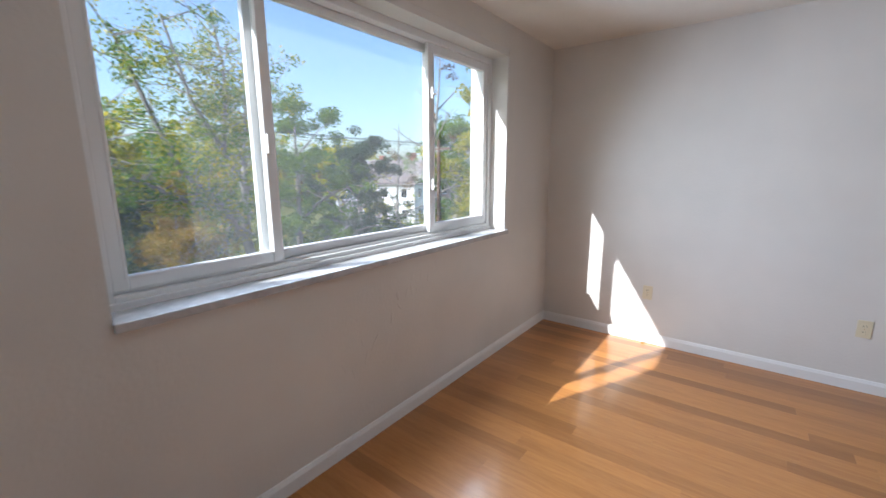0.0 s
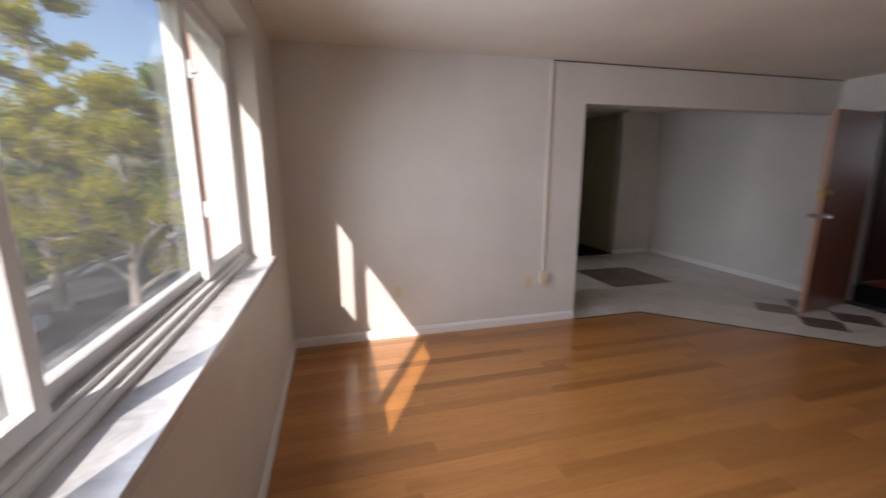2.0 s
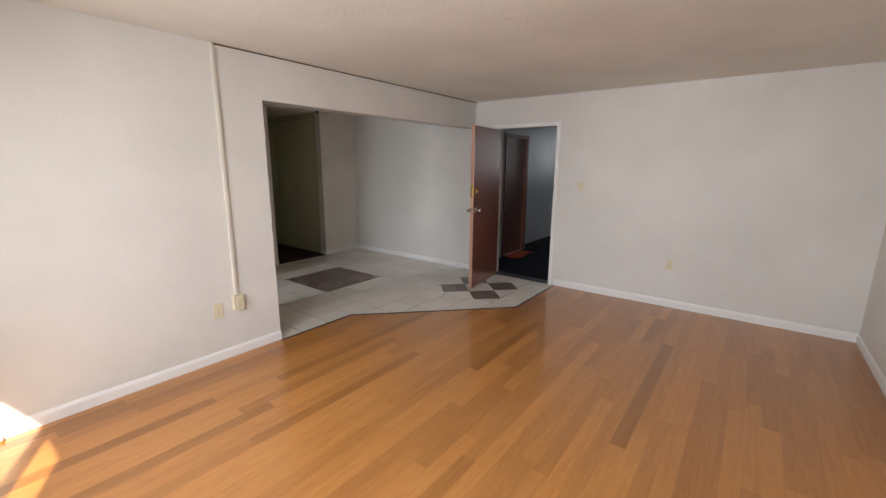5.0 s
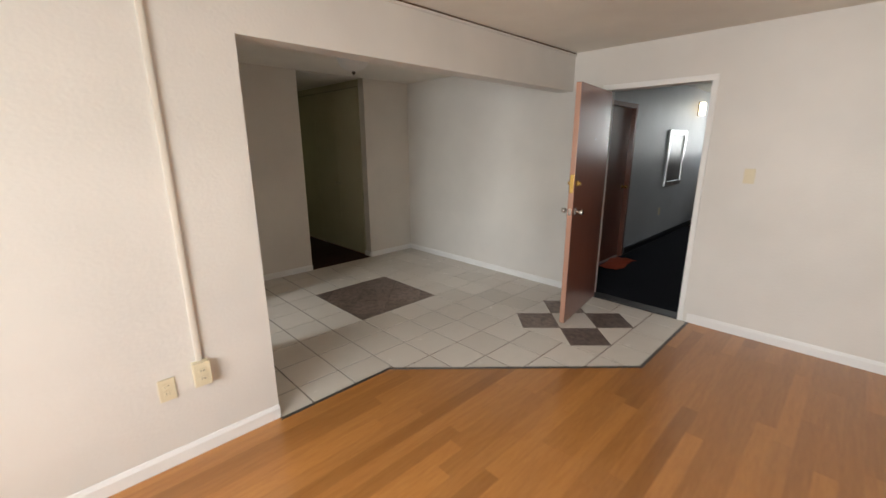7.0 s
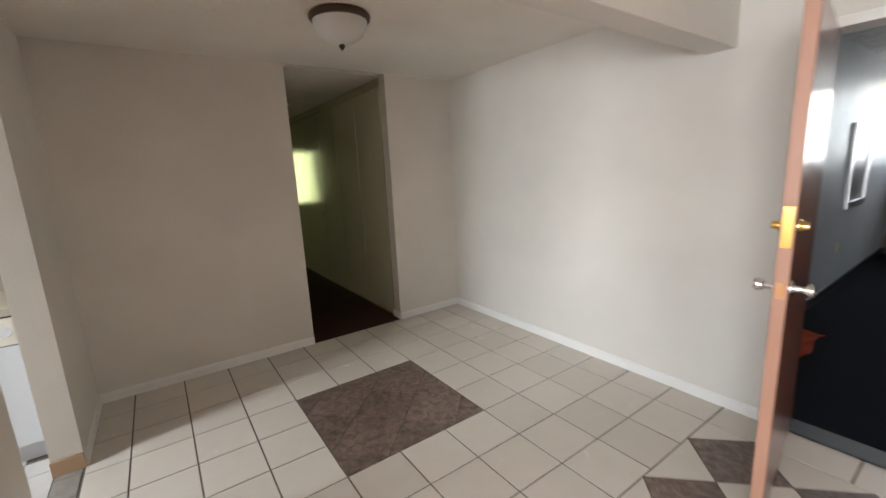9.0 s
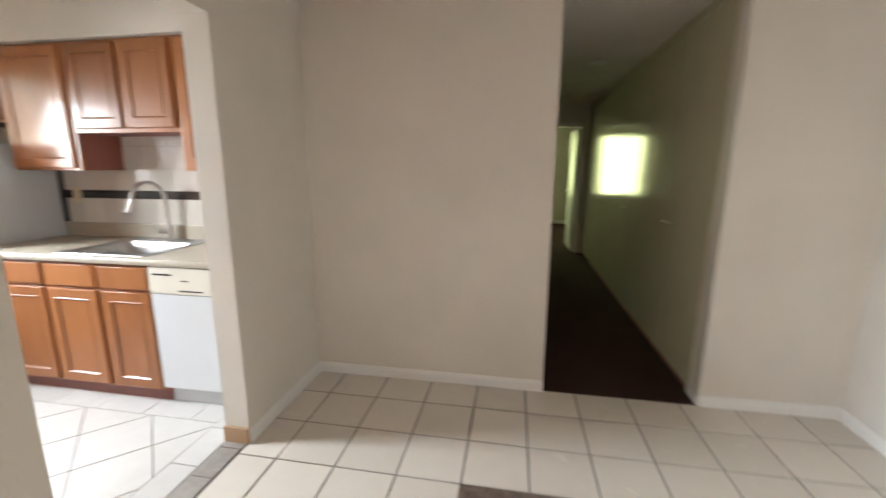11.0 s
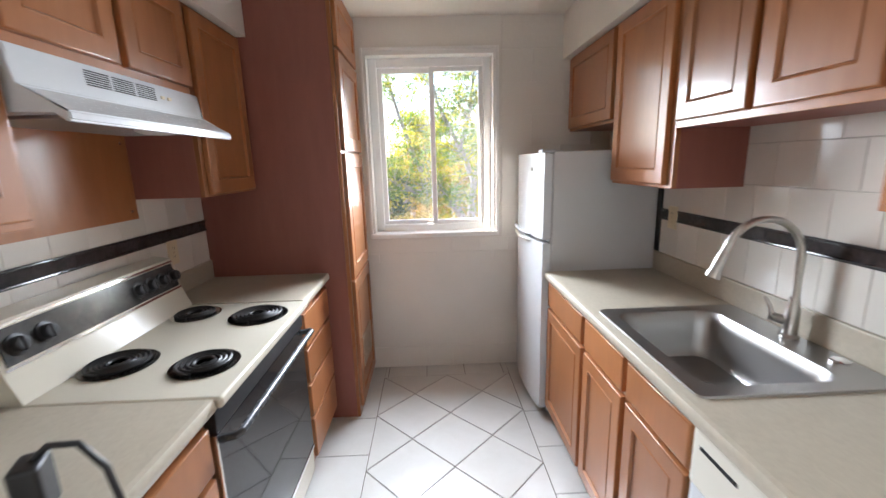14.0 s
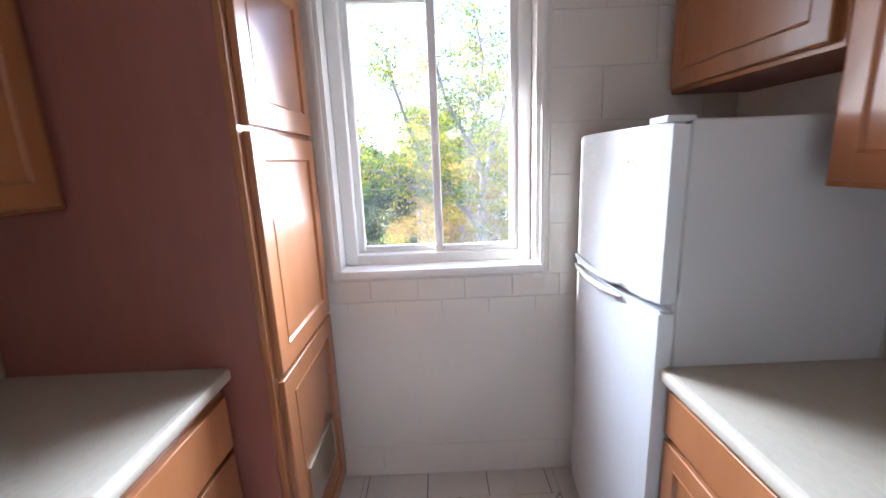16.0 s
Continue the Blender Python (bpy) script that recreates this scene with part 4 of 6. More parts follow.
cabinet("wall_cabinet", 1.274, 2.02, 1.615, 2.15, -1, U, [(1.29, 1.635, 1.64, 2.135, "door"), (1.665, 2.0, 1.64, 2.135, "door")], "short honey maple two-door wall cabinet above the sink")
cabinet("wall_cabinet", 2.022, 2.553, 1.385, 2.15, -1, U, [(2.045, 2.53, 1.40, 2.135, "door")], "tall honey maple wall cabinet beside the doorway")
cabinet("wall_cabinet", 0.615, 1.105, 1.395, 2.15, 1, U, [(0.645, 1.075, 1.405, 2.135, "door")], "tall honey maple wall cabinet beside the hood")
cabinet("wall_cabinet", 1.107, 1.865, 1.80, 2.15, 1, U, [(1.12, 1.465, 1.828, 2.135, "door"), (1.50, 1.85, 1.828, 2.135, "door")], "short honey maple two-door cabinet above the hood")
cabinet("wall_cabinet", 1.867, 2.553, 1.385, 2.15, 1, U, [(1.885, 2.20, 1.405, 2.135, "door"), (2.225, 2.535, 1.405, 2.135, "door")], "tall honey maple two-door wall cabinet")
# soffits above the wall cabinets
plate("soffit_sink", 0.0045, 2.5545, KY1 - 0.345, KY1, 2.152, KCEIL, KITCHEN_WALL, "off-white painted soffit over wall cabinets", "soffit")
plate("soffit_stove", 0.6135, 2.5545, KY0, KY0 + 0.345, 2.152, KCEIL, KITCHEN_WALL, "off-white painted soffit over wall cabinets", "soffit")

# pantry
P = thing("pantry_cabinet", (0.33, 0.55, 0), "tall red-brown pantry cabinet with maple doors", "cabinet", "kitchen cabinets")
PF = 0.938 - KY0
part("body", boxes(((0.006, side_y(1, 0.002), 0.002), (0.612, side_y(1, PF - 0.02), KCEIL - 0.002)), bevel=0.002), CAB_SIDE, P)
part("face_frame", boxes(((0.006, side_y(1, PF - 0.0195), 0.002), (0.612, side_y(1, PF), KCEIL - 0.002)), bevel=0.002), CAB_WOOD, P)
for k, (z0, z1) in enumerate(((0.06, 0.85), (0.865, 1.575), (1.59, 2.095), (2.11, KCEIL - 0.03))):
    pd = part("door", panel_front(0.035, 0.585, z0, z1, 1, PF + 0.001, t=0.02, rail=0.065), CAB_WOOD, P)
    if k == 0:
        gx0, gx1, gz0, gz1 = 0.16, 0.47, 0.26, 0.45
        gy0, gy1 = side_y(1, PF + 0.012), side_y(1, PF + 0.024)
        bm = boxes(((gx0, gy0, gz0), (gx1, gy1, gz0 + 0.014)), ((gx0, gy0, gz1 - 0.014), (gx1, gy1, gz1)),
                   ((gx0, gy0, gz0 + 0.014), (gx0 + 0.014, gy1, gz1 - 0.014)), ((gx1 - 0.014, gy0, gz0 + 0.014), (gx1, gy1, gz1 - 0.014)), bevel=0.002)
        g = part("vent_grille", bm, metal("tan_grille_metal", (0.45, 0.36, 0.27), 0.45), pd, "tan metal louvred vent grille")
        z = gz0 + 0.02
        while z < gz1 - 0.02:
            b = boxes(((gx0 + 0.014, gy0 + 0.001, z), (gx1 - 0.014, gy1 - 0.003, z + 0.006)))
            part("louvre", b, g.data.materials[0], pd, smooth=False)
            z += 0.0135


# worktops with rolled front edge and upstand
def worktop(name, x0, x1, side, holes, label, v1=0.627, lift=0.0):
    w = thing(name, ((x0 + x1) / 2, side_y(side, 0.3), 0.866), label, "worktop")
    bm = bmesh.new()
    prof = [(0.0, 0.866), (v1 - 0.004, 0.866), (v1, 0.872), (v1, 0.893), (v1 - 0.006, 0.901), (v1 - 0.018, 0.9035), (0.0, 0.9035)]
    prof = [(v, z + lift) for v, z in prof]

    def run(a, b, va, vb):
        pts = [(min(max(v, va), vb), z) for v, z in prof]
        ends = [[bm.verts.new((q, side_y(side, v), z)) for v, z in pts] for q in (a, b)]
        n = len(pts)
        for k in range(n):
            try:
                bm.faces.new((ends[0][k], ends[0][(k + 1) % n], ends[1][(k + 1) % n], ends[1][k]))
            except ValueError:
                pass
        bm.faces.new(ends[0][::-1])
        bm.faces.new(ends[1])
    if holes:
        hx0, hx1, hv0, hv1 = holes
        run(x0, hx0, 0, v1)
        run(hx1, x1, 0, v1)
        run(hx0, hx1, 0, hv0)
        run(hx0, hx1, hv1, v1)
    else:
        run(x0, x1, 0, v1)
    bmesh.ops.remove_doubles(bm, verts=bm.verts, dist=1e-5)
    bmesh.ops.dissolve_degenerate(bm, edges=bm.edges[:], dist=1e-5)
    part("top", bm, COUNTER, w)
    part("upstand", boxes(((x0, side_y(side, 0.001), 0.9037 + lift), (x1, side_y(side, 0.021), 1.005 + lift)), bevel=0.006), COUNTER, w)
    return w


worktop("worktop", 0.694, 2.553, -1, (1.335, 1.915, 0.07, 0.565), "beige laminate worktop with inset steel sink")
worktop("worktop", 0.6135, 1.075, 1, None, "beige laminate worktop between pantry and stove", 0.655, 0.015)
wt3 = worktop("worktop", 1.868, 2.553, 1, None, "beige laminate worktop beside the stove", 0.655, 0.015)


# sink: a rim with a rounded bowl pressed into it
def rounded(cx, cy, hx, hy, r, n=6):
    pts = []
    for sx, sy, a0 in ((1, 1, 0), (-1, 1, 90), (-1, -1, 180), (1, -1, 270)):
        for k in range(n + 1):
            a = radians(a0 + 90 * k / n)
            pts.append((cx + sx * (hx - r) + r * math.cos(a), cy + sy * (hy - r) + r * math.sin(a)))
    return pts


sink = thing("kitchen_sink", (1.625, 2.345, 0.9035), "brushed stainless steel single-bowl drop-in sink", "sink")
bm = bmesh.new()
levels = [(rounded(1.625, 2.350, 0.320, 0.278, 0.025), 0.9038), (rounded(1.625, 2.350, 0.318, 0.276, 0.025), 0.909), (rounded(1.625, 2.350, 0.306, 0.264, 0.02), 0.9085),
          (rounded(1.622, 2.318, 0.272, 0.196, 0.06), 0.907), (rounded(1.622, 2.318, 0.266, 0.190, 0.06), 0.900), (rounded(1.622, 2.318, 0.258, 0.182, 0.06), 0.86),
          (rounded(1.622, 2.318, 0.245, 0.170, 0.06), 0.76), (rounded(1.622, 2.318, 0.225, 0.150, 0.055), 0.735), (rounded(1.622, 2.318, 0.17, 0.10, 0.05), 0.730), (rounded(1.622, 2.318, 0.045, 0.045, 0.04), 0.727)]
rings = [[bm.verts.new((x, y, z)) for x, y in pts] for pts, z in levels]
for a, b in zip(rings, rings[1:]):
    for k in range(len(a)):
        bm.faces.new((a[k], a[(k + 1) % len(a)], b[(k + 1) % len(a)], b[k]))
bm.faces.new(rings[-1])
part("bowl", bm, STEEL, sink)
bm = bmesh.new()
lathe(bm, (1.622, 2.318, 0.7275), [(0.05, 0), (0.055, 0.003), (0.045, 0.004), (0.038, 0.0015), (0.001, 0.001)], 24)
dr = part("drain", bm, CHROME, sink)
bm = bmesh.new()
lathe(bm, (1.622, 2.318, 0.729), [(0.034, 0), (0.030, 0.0035), (0.001, 0.003)], 20)
part("strainer", bm, DARK_GAP, dr)
bm = bmesh.new()
lathe(bm, (1.80, 2.585, 0.9085), [(0.024, 0), (0.024, 0.006), (0.02, 0.01), (0.001, 0.011)], 18)
part("hole_cover", bm, CHROME, sink)

fau = thing("kitchen_faucet", (1.625, 2.59, 0.909), "brushed nickel gooseneck pull-down faucet with side lever", "faucet")
FX, FY, FZ = 1.625, 2.588, 0.909
bm = bmesh.new()
lathe(bm, (FX, FY, FZ), [(0.028, 0), (0.028, 0.008), (0.022, 0.014), (0.021, 0.09), (0.018, 0.11), (0.0135, 0.14), (0.0125, 0.15)], 24)
part("base", bm, NICKEL, fau)
arc = [(FX, FY, FZ + 0.14), (FX, FY, FZ + 0.28)]
for k in range(1, 13):
    a = math.pi * k / 12 * 0.93
    arc.append((FX - 0.012 * k / 12, FY - 0.122 * (1 - math.cos(a)), FZ + 0.28 + 0.12 * math.sin(a)))
bm = bmesh.new()
tube(bm, arc, 0.0125, 16)
part("spout", bm, NICKEL, fau)
e = Vector(arc[-1])
dirn = (Vector(arc[-1]) - Vector(arc[-2])).normalized()
bm = bmesh.new()
tube(bm, [e, e + dirn * 0.012, e + dirn * 0.016, e + dirn * 0.07, e + dirn * 0.098, e + dirn * 0.10], [0.0125, 0.0125, 0.0155, 0.018, 0.0235, 0.019], 18)
part("spray_head", bm, NICKEL, fau)
bm = bmesh.new()
tube(bm, [(FX, FY, FZ + 0.055), (FX - 0.025, FY - 0.02, FZ + 0.058), (FX - 0.048, FY - 0.035, FZ + 0.06)], [0.019, 0.017, 0.015], 14)
tube(bm, [(FX - 0.040, FY - 0.030, FZ + 0.06), (FX - 0.048, FY - 0.040, FZ + 0.10), (FX - 0.062, FY - 0.05, FZ + 0.125)], [0.009, 0.008, 0.006], 12)
part("lever", bm, NICKEL, fau)

# dishwasher
dw = thing("dishwasher", (2.26, 2.35, 0), "white built-in dishwasher with almond control panel", "dishwasher")
part("tub", boxes(((1.985, 2.10, 0.10), (2.545, KY1 - 0.01, 0.862)), bevel=0.003), WHITE_APPL, dw)
part("door", boxes(((1.98, 2.045, 0.115), (2.548, 2.099, 0.70)), bevel=0.006), WHITE_APPL, dw)
cp = part("control_panel", boxes(((1.98, 2.040, 0.704), (2.548, 2.099, 0.858)), bevel=0.008), paint("almond_panel", (0.74, 0.71, 0.62), 0.3, 60, 0.02), dw, "almond control panel")
part("vent_slot", boxes(((2.01, 2.0385, 0.812), (2.13, 2.0405, 0.822))), DARK_GAP, cp, smooth=False)
part("handle_recess", boxes(((2.17, 2.0385, 0.722), (2.32, 2.0405, 0.730))), DARK_GAP, cp, smooth=False)
part("badge", boxes(((2.19, 2.0385, 0.782), (2.235, 2.0405, 0.788))), DARK_GAP, cp, smooth=False)
bm = bmesh.new()
lathe(bm, (2.47, 2.040, 0.78), [(0.028, 0), (0.026, -0.012), (0.02, -0.018), (0.001, -0.018)], 20, "y")
part("dial", bm, WHITE_APPL, cp)
part("kick_panel", boxes(((1.985, 2.10, 0.002), (2.545, 2.13, 0.112)), bevel=0.003), WHITE_APPL, dw)

# fridge
fr = thing("refrigerator", (0.345, 2.33, 0), "white two-door refrigerator with grey textured side", "refrigerator")
FH = 1.553
part("body", boxes(((0.03, 2.045, 0.03), (0.655, 2.62, FH)), bevel=0.006), FRIDGE_SIDE, fr)


def fridge_door(z0, z1):
    bm = bmesh.new()
    n, pts = 14, []
    for k in range(n + 1):
        s = k / n
        x = 0.028 + s * 0.63
        bulge = 0.028 * math.sin(math.pi * s) ** 0.7
        pts.append((x, 1.995 - bulge))
    loop = pts + [(0.658, 2.036), (0.028, 2.036)]
    ends = [[bm.verts.new((x, y, z)) for x, y in loop] for z in (z0, z1)]
    m = len(loop)
    for k in range(m):
        bm.faces.new((ends[0][k], ends[0][(k + 1) % m], ends[1][(k + 1) % m], ends[1][k]))
    caps = [bm.faces.new(ends[0][::-1]), bm.faces.new(ends[1])]
    bmesh.ops.bevel(bm, geom=[e for f in caps for e in f.edges], offset=0.007, segments=3, affect="EDGES")
    return bm


d1 = part("fridge_door", fridge_door(0.06, 1.065), WHITE_APPL, fr)
d2 = part("freezer_door", fridge_door(1.082, FH - 0.006), WHITE_APPL, fr)
part("gasket", boxes(((0.036, 2.0365, 0.06), (0.65, 2.0445, FH - 0.01))), paint("grey_gasket", (0.55, 0.55, 0.55), 0.6), fr)
for dd, z in ((d1, 1.045), (d2, 1.085)):
    bm = bmesh.new()
    pts = [(0.50 - 0.40 * k / 8, 1.966 - 0.012 * math.sin(math.pi * k / 8) - 0.004, z + (0.012 if dd is d1 else 0.012) - 0.01 * math.sin(math.pi * k / 8)) for k in range(9)]
    tube(bm, pts, [0.004] + [0.011] * 7 + [0.004], 10)
    part("handle", bm, paint("ivory_handle", (0.72, 0.69, 0.60), 0.3, 60, 0.02) if dd is d1 else WHITE_APPL, dd)
bm = bmesh.new()
lathe(bm, (0.49, 1.974, 1.46), [(0.022, 0), (0.022, -0.003), (0.001, -0.0035)], 24, "y")
for v in bm.verts:
    v.co.z = 1.46 + (v.co.z - 1.46) * 0.55
part("emblem", bm, CHROME, d2)
part("hinge_cover", boxes(((0.56, 1.985, FH - 0.005), (0.645, 2.06, FH + 0.012)), bevel=0.005), WHITE_APPL, fr)
for x in (0.06, 0.60):
    for y in (2.08, 2.58):
        bm = bmesh.new()
        lathe(bm, (x, y, 0.0), [(0.02, 0), (0.02, 0.012), (0.012, 0.014), (0.012, 0.032)], 12)
        part("foot", bm, BLACK_PLASTIC, fr)

fr.location += Vector((0.035, 0.018, 0))

# black end strip behind the fridge, widened to paint in the gap's shade
plate("black_wall_strip", 0.60, 0.722, KY1 - 0.012, KY1 - 0.0005, 1.006, 1.384, BLACK_PLASTIC, "black border strip with the shaded gap behind the fridge painted in", "trim")

# stove
st = thing("electric_stove", (1.47, 0.5, 0), "almond electric coil stove with black glass oven door", "stove")
SX0, SX1 = 1.08, 1.863
part("body", boxes(((SX0 + 0.004, 0.19, 0.03), (SX1 - 0.004, 0.765, 0.885)), bevel=0.004), CREAM_APPL, st)
bm = boxes(((SX0, 0.235, 0.886), (SX1, 0.835, 0.918)), bevel=0.010, segments=3)
part("cooktop", bm, CREAM_APPL, st)
# sloped back panel
bm = bmesh.new()
prof = [(0.185, 0.90), (0.325, 0.919), (0.31, 0.955), (0.292, 1.0), (0.262, 1.135), (0.19, 1.146)]
ends = [[bm.verts.new((q, y, z)) for y, z in prof] for q in (SX0 + 0.003, SX1 - 0.003)]
for k in range(len(prof)):
    bm.faces.new((ends[0][k], ends[0][(k + 1) % len(prof)], ends[1][(k + 1) % len(prof)], ends[1][k]))
bm.faces.new(ends[0][::-1])
bm.faces.new(ends[1])
bk = part("backguard", bm, CREAM_APPL, st, smooth=False)
SL = Vector((0, 0.262 - 0.292, 1.135 - 1.0)).normalized()
nrm = Vector((0, SL.z, -SL.y)).normalized()


def on_panel(x, s):
    return Vector((x, 0.292, 1.0)) + SL * s + nrm * 0.001


def panel_slab(x0, x1, s0, s1, t):
    bm = bmesh.new()
    a = [on_panel(x, s) for x, s in ((x0, s0), (x1, s0), (x1, s1), (x0, s1))]
    lo, hi = [bm.verts.new(p) for p in a], [bm.verts.new(p + nrm * t) for p in a]
    bm.faces.new(hi)
    for k in range(4):
        bm.faces.new((lo[k], lo[(k + 1) % 4], hi[(k + 1) % 4], hi[k]))
    return bm


glassy = ceramic("black_control_glass", (0.02, 0.02, 0.022), (0.16, 0.16, 0.155), 0.12, 22, 0.3, 0.0)
part("control_strip", panel_slab(SX0 + 0.02, SX1 - 0.02, 0.018, 0.118, 0.003), glassy, bk, "black glass control strip")
part("trim_strip", panel_slab(SX0 + 0.012, SX1 - 0.012, 0.122, 0.130, 0.004), CHROME, bk, "chrome trim")
part("trim_strip", panel_slab(SX0 + 0.012, SX1 - 0.012, 0.006, 0.014, 0.004), CHROME, bk, "chrome trim")
for x in (1.12, 1.19, 1.26, 1.33, 1.715, 1.80):
    c = on_panel(x, 0.066) + nrm * 0.003
    bm = bmesh.new()
    tube(bm, [c, c + nrm * 0.004, c + nrm * 0.006, c + nrm * 0.024, c + nrm * 0.026], [0.031, 0.031, 0.022, 0.020, 0.014], 20)
    kb = part("control_knob", bm, BLACK_PLASTIC, bk, "black burner knob")
    bm = bmesh.new()
    a = c + nrm * 0.024
    tube(bm, [a - SL * 0.02, a + SL * 0.02], 0.0055, 8)
    part("grip", bm, BLACK_PLASTIC, kb)
for bx_, by_, r in ((1.665, 0.69, 0.086), (1.25, 0.685, 0.100), (1.645, 0.415, 0.092), (1.215, 0.415, 0.080)):
    bm = bmesh.new()
    lathe(bm, (bx_, by_, 0.9185), [(r + 0.012, 0), (r + 0.014, 0.003), (r + 0.006, 0.004), (r - 0.004, 0.0005), (0.001, -0.0005)], 32)
    pan = part("drip_pan", bm, metal("sooty_drip_pan", (0.10, 0.095, 0.09), 0.25) if r > 0.085 or bx_ > 1.5 else CHROME, st)
    bm = bmesh.new()
    turns = 5 if r > 0.09 else 4
    pts = []
    for k in range(turns * 26 + 1):
        a = k / 26 * math.tau
        rad = 0.022 + (r - 0.026) * k / (turns * 26)
        pts.append((bx_ + rad * math.cos(a), by_ + rad * math.sin(a), 0.927))
    tube(bm, pts, 0.0062, 6)
    part("coil", bm, COIL, pan)
OD = part("oven_door", boxes(((SX0 + 0.012, 0.766, 0.19), (SX1 - 0.012, 0.80, 0.80)), bevel=0.004), BLACK_GLASS, st, "black glass oven door")
part("door_trim", boxes(((SX0 + 0.010, 0.768, 0.175), (SX1 - 0.010, 0.803, 0.19)), ((SX1 - 0.012, 0.768, 0.19), (SX1 - 0.004, 0.803, 0.80)), bevel=0.002), CHROME, OD, "bright metal door edge")
part("front_rail", boxes(((SX0 + 0.01, 0.766, 0.803), (SX1 - 0.01, 0.805, 0.884)), bevel=0.003), BLACK_PLASTIC, st, "black vent rail under the cooktop")
bm = bmesh.new()
tube(bm, [(SX0 + 0.03, 0.80, 0.775), (SX0 + 0.03, 0.845, 0.785), (SX0 + 0.045, 0.853, 0.787), (SX1 - 0.045, 0.853, 0.787), (SX1 - 0.03, 0.845, 0.785), (SX1 - 0.03, 0.80, 0.775)], 0.012, 12)
part("handle", bm, paint("dark_grey_handle", (0.06, 0.065, 0.07), 0.25, 50, 0.02), OD, "dark bar handle")
part("storage_drawer", boxes(((SX0 + 0.012, 0.766, 0.05), (SX1 - 0.012, 0.795, 0.172)), bevel=0.004), CREAM_APPL, st, "almond storage drawer")
for x in (SX0 + 0.05, SX1 - 0.05):
    for y in (0.25, 0.70):
        bm = bmesh.new()
        lathe(bm, (x, y, 0), [(0.018, 0), (0.018, 0.01), (0.01, 0.012), (0.01, 0.032)], 10)
        part("foot", bm, BLACK_PLASTIC, st)

# wooden board on the wall behind the stove
bb = thing("wooden_backboard", (1.48, KY0, 1.5), "honey wood board fixed behind the stove", "wall board")
part("board", boxes(((1.107, KY0 + 0.001, 1.315), (1.866, KY0 + 0.013, 1.66)), bevel=0.002), CAB_WOOD, bb)
for x in (1.14, 1.833):
    for z in (1.35, 1.62):
        bm = bmesh.new()
        tube(bm, [(x, KY0 + 0.0125, z), (x, KY0 + 0.0145, z), (x, KY0 + 0.016, z)], [0.006, 0.006, 0.003], 10)
        part("screw", bm, CHROME, bb)

# hood
hd = thing("range_hood", (1.48, 0.4, 1.67), "white under-cabinet range hood with vent slots", "range hood")
bm = bmesh.new()
prof = [(KY0 + 0.014, 1.65), (KY0 + 0.014, 1.798), (0.487, 1.798), (0.495, 1.708), (0.600, 1.650), (0.603, 1.628), (0.590, 1.624), (0.57, 1.65)]
ends = [[bm.verts.new((q, y, z)) for y, z in prof] for q in (1.10, 1.868)]
for k in range(len(prof)):
    bm.faces.new((ends[0][k], ends[0][(k + 1) % len(prof)], ends[1][(k + 1) % len(prof)], ends[1][k]))
bm.faces.new(ends[0][::-1])
bm.faces.new(ends[1])
bmesh.ops.bevel(bm, geom=bm.edges[:], offset=0.004, segments=2, affect="EDGES")
shell = part("shell", bm, WHITE_APPL, hd)
for g in range(3):
    for k in range(7):
        z = 1.742 + k * 0.0062
        y = 0.495 - (z - 1.708) * 0.0889
        x0 = 1.37 + g * 0.10
        part("vent_slot", boxes(((x0, y - 0.002, z), (x0 + 0.088, y + 0.0012, z + 0.003))), DARK_GAP, shell, smooth=False)
for x in (1.30, 1.335):
    part("switch", boxes(((x - 0.009, 0.485, 1.752), (x + 0.009, 0.4955, 1.762)), bevel=0.002), BLACK_PLASTIC if x < 1.0 else ALMOND, shell)
bm = bmesh.new()
lathe(bm, (1.40, 0.50, 1.649), [(0.07, 0), (0.065, -0.012), (0.04, -0.02), (0.001, -0.022)], 24)
part("light_lens", bm, FROST, hd)
part("filter", boxes(((1.48, 0.25, 1.640), (1.80, 0.54, 1.6495)), bevel=0.002), metal("greasy_mesh_filter", (0.35, 0.33, 0.30), 0.45), hd)

# kitchen ceiling lamp with four glass globes
kl = thing("globe_ceiling_lamp", (1.45, 1.39, KCEIL), "ceiling lamp with four white glass globes", "ceiling lamp")
bm = bmesh.new()
lathe(bm, (1.45, 1.39, KCEIL - 0.001), [(0.10, 0), (0.10, -0.02), (0.06, -0.035), (0.03, -0.05), (0.03, -0.10), (0.001, -0.101)], 24)
part("canopy", bm, paint("white_lamp_metal", (0.7, 0.7, 0.7), 0.3), kl)
for k in range(4):
    a = radians(20 + 90 * k)
    c = Vector((1.45 + 0.13 * math.cos(a), 1.39 + 0.13 * math.sin(a), KCEIL - 0.15))
    bm = bmesh.new()
    tube(bm, [(1.45, 1.39, KCEIL - 0.07), c + Vector((0, 0, 0.06))], 0.012, 10)
    part("arm", bm, CHROME, kl)
    bm = bmesh.new()
    bmesh.ops.create_uvsphere(bm, u_segments=24, v_segments=14, radius=0.078, matrix=Matrix.Translation(c))
    for v in bm.verts:
        if v.co.z > c.z + 0.05:
            v.co.z = c.z + 0.05 + (v.co.z - c.z - 0.05) * 0.3
    part("globe", bm, FROST, kl)

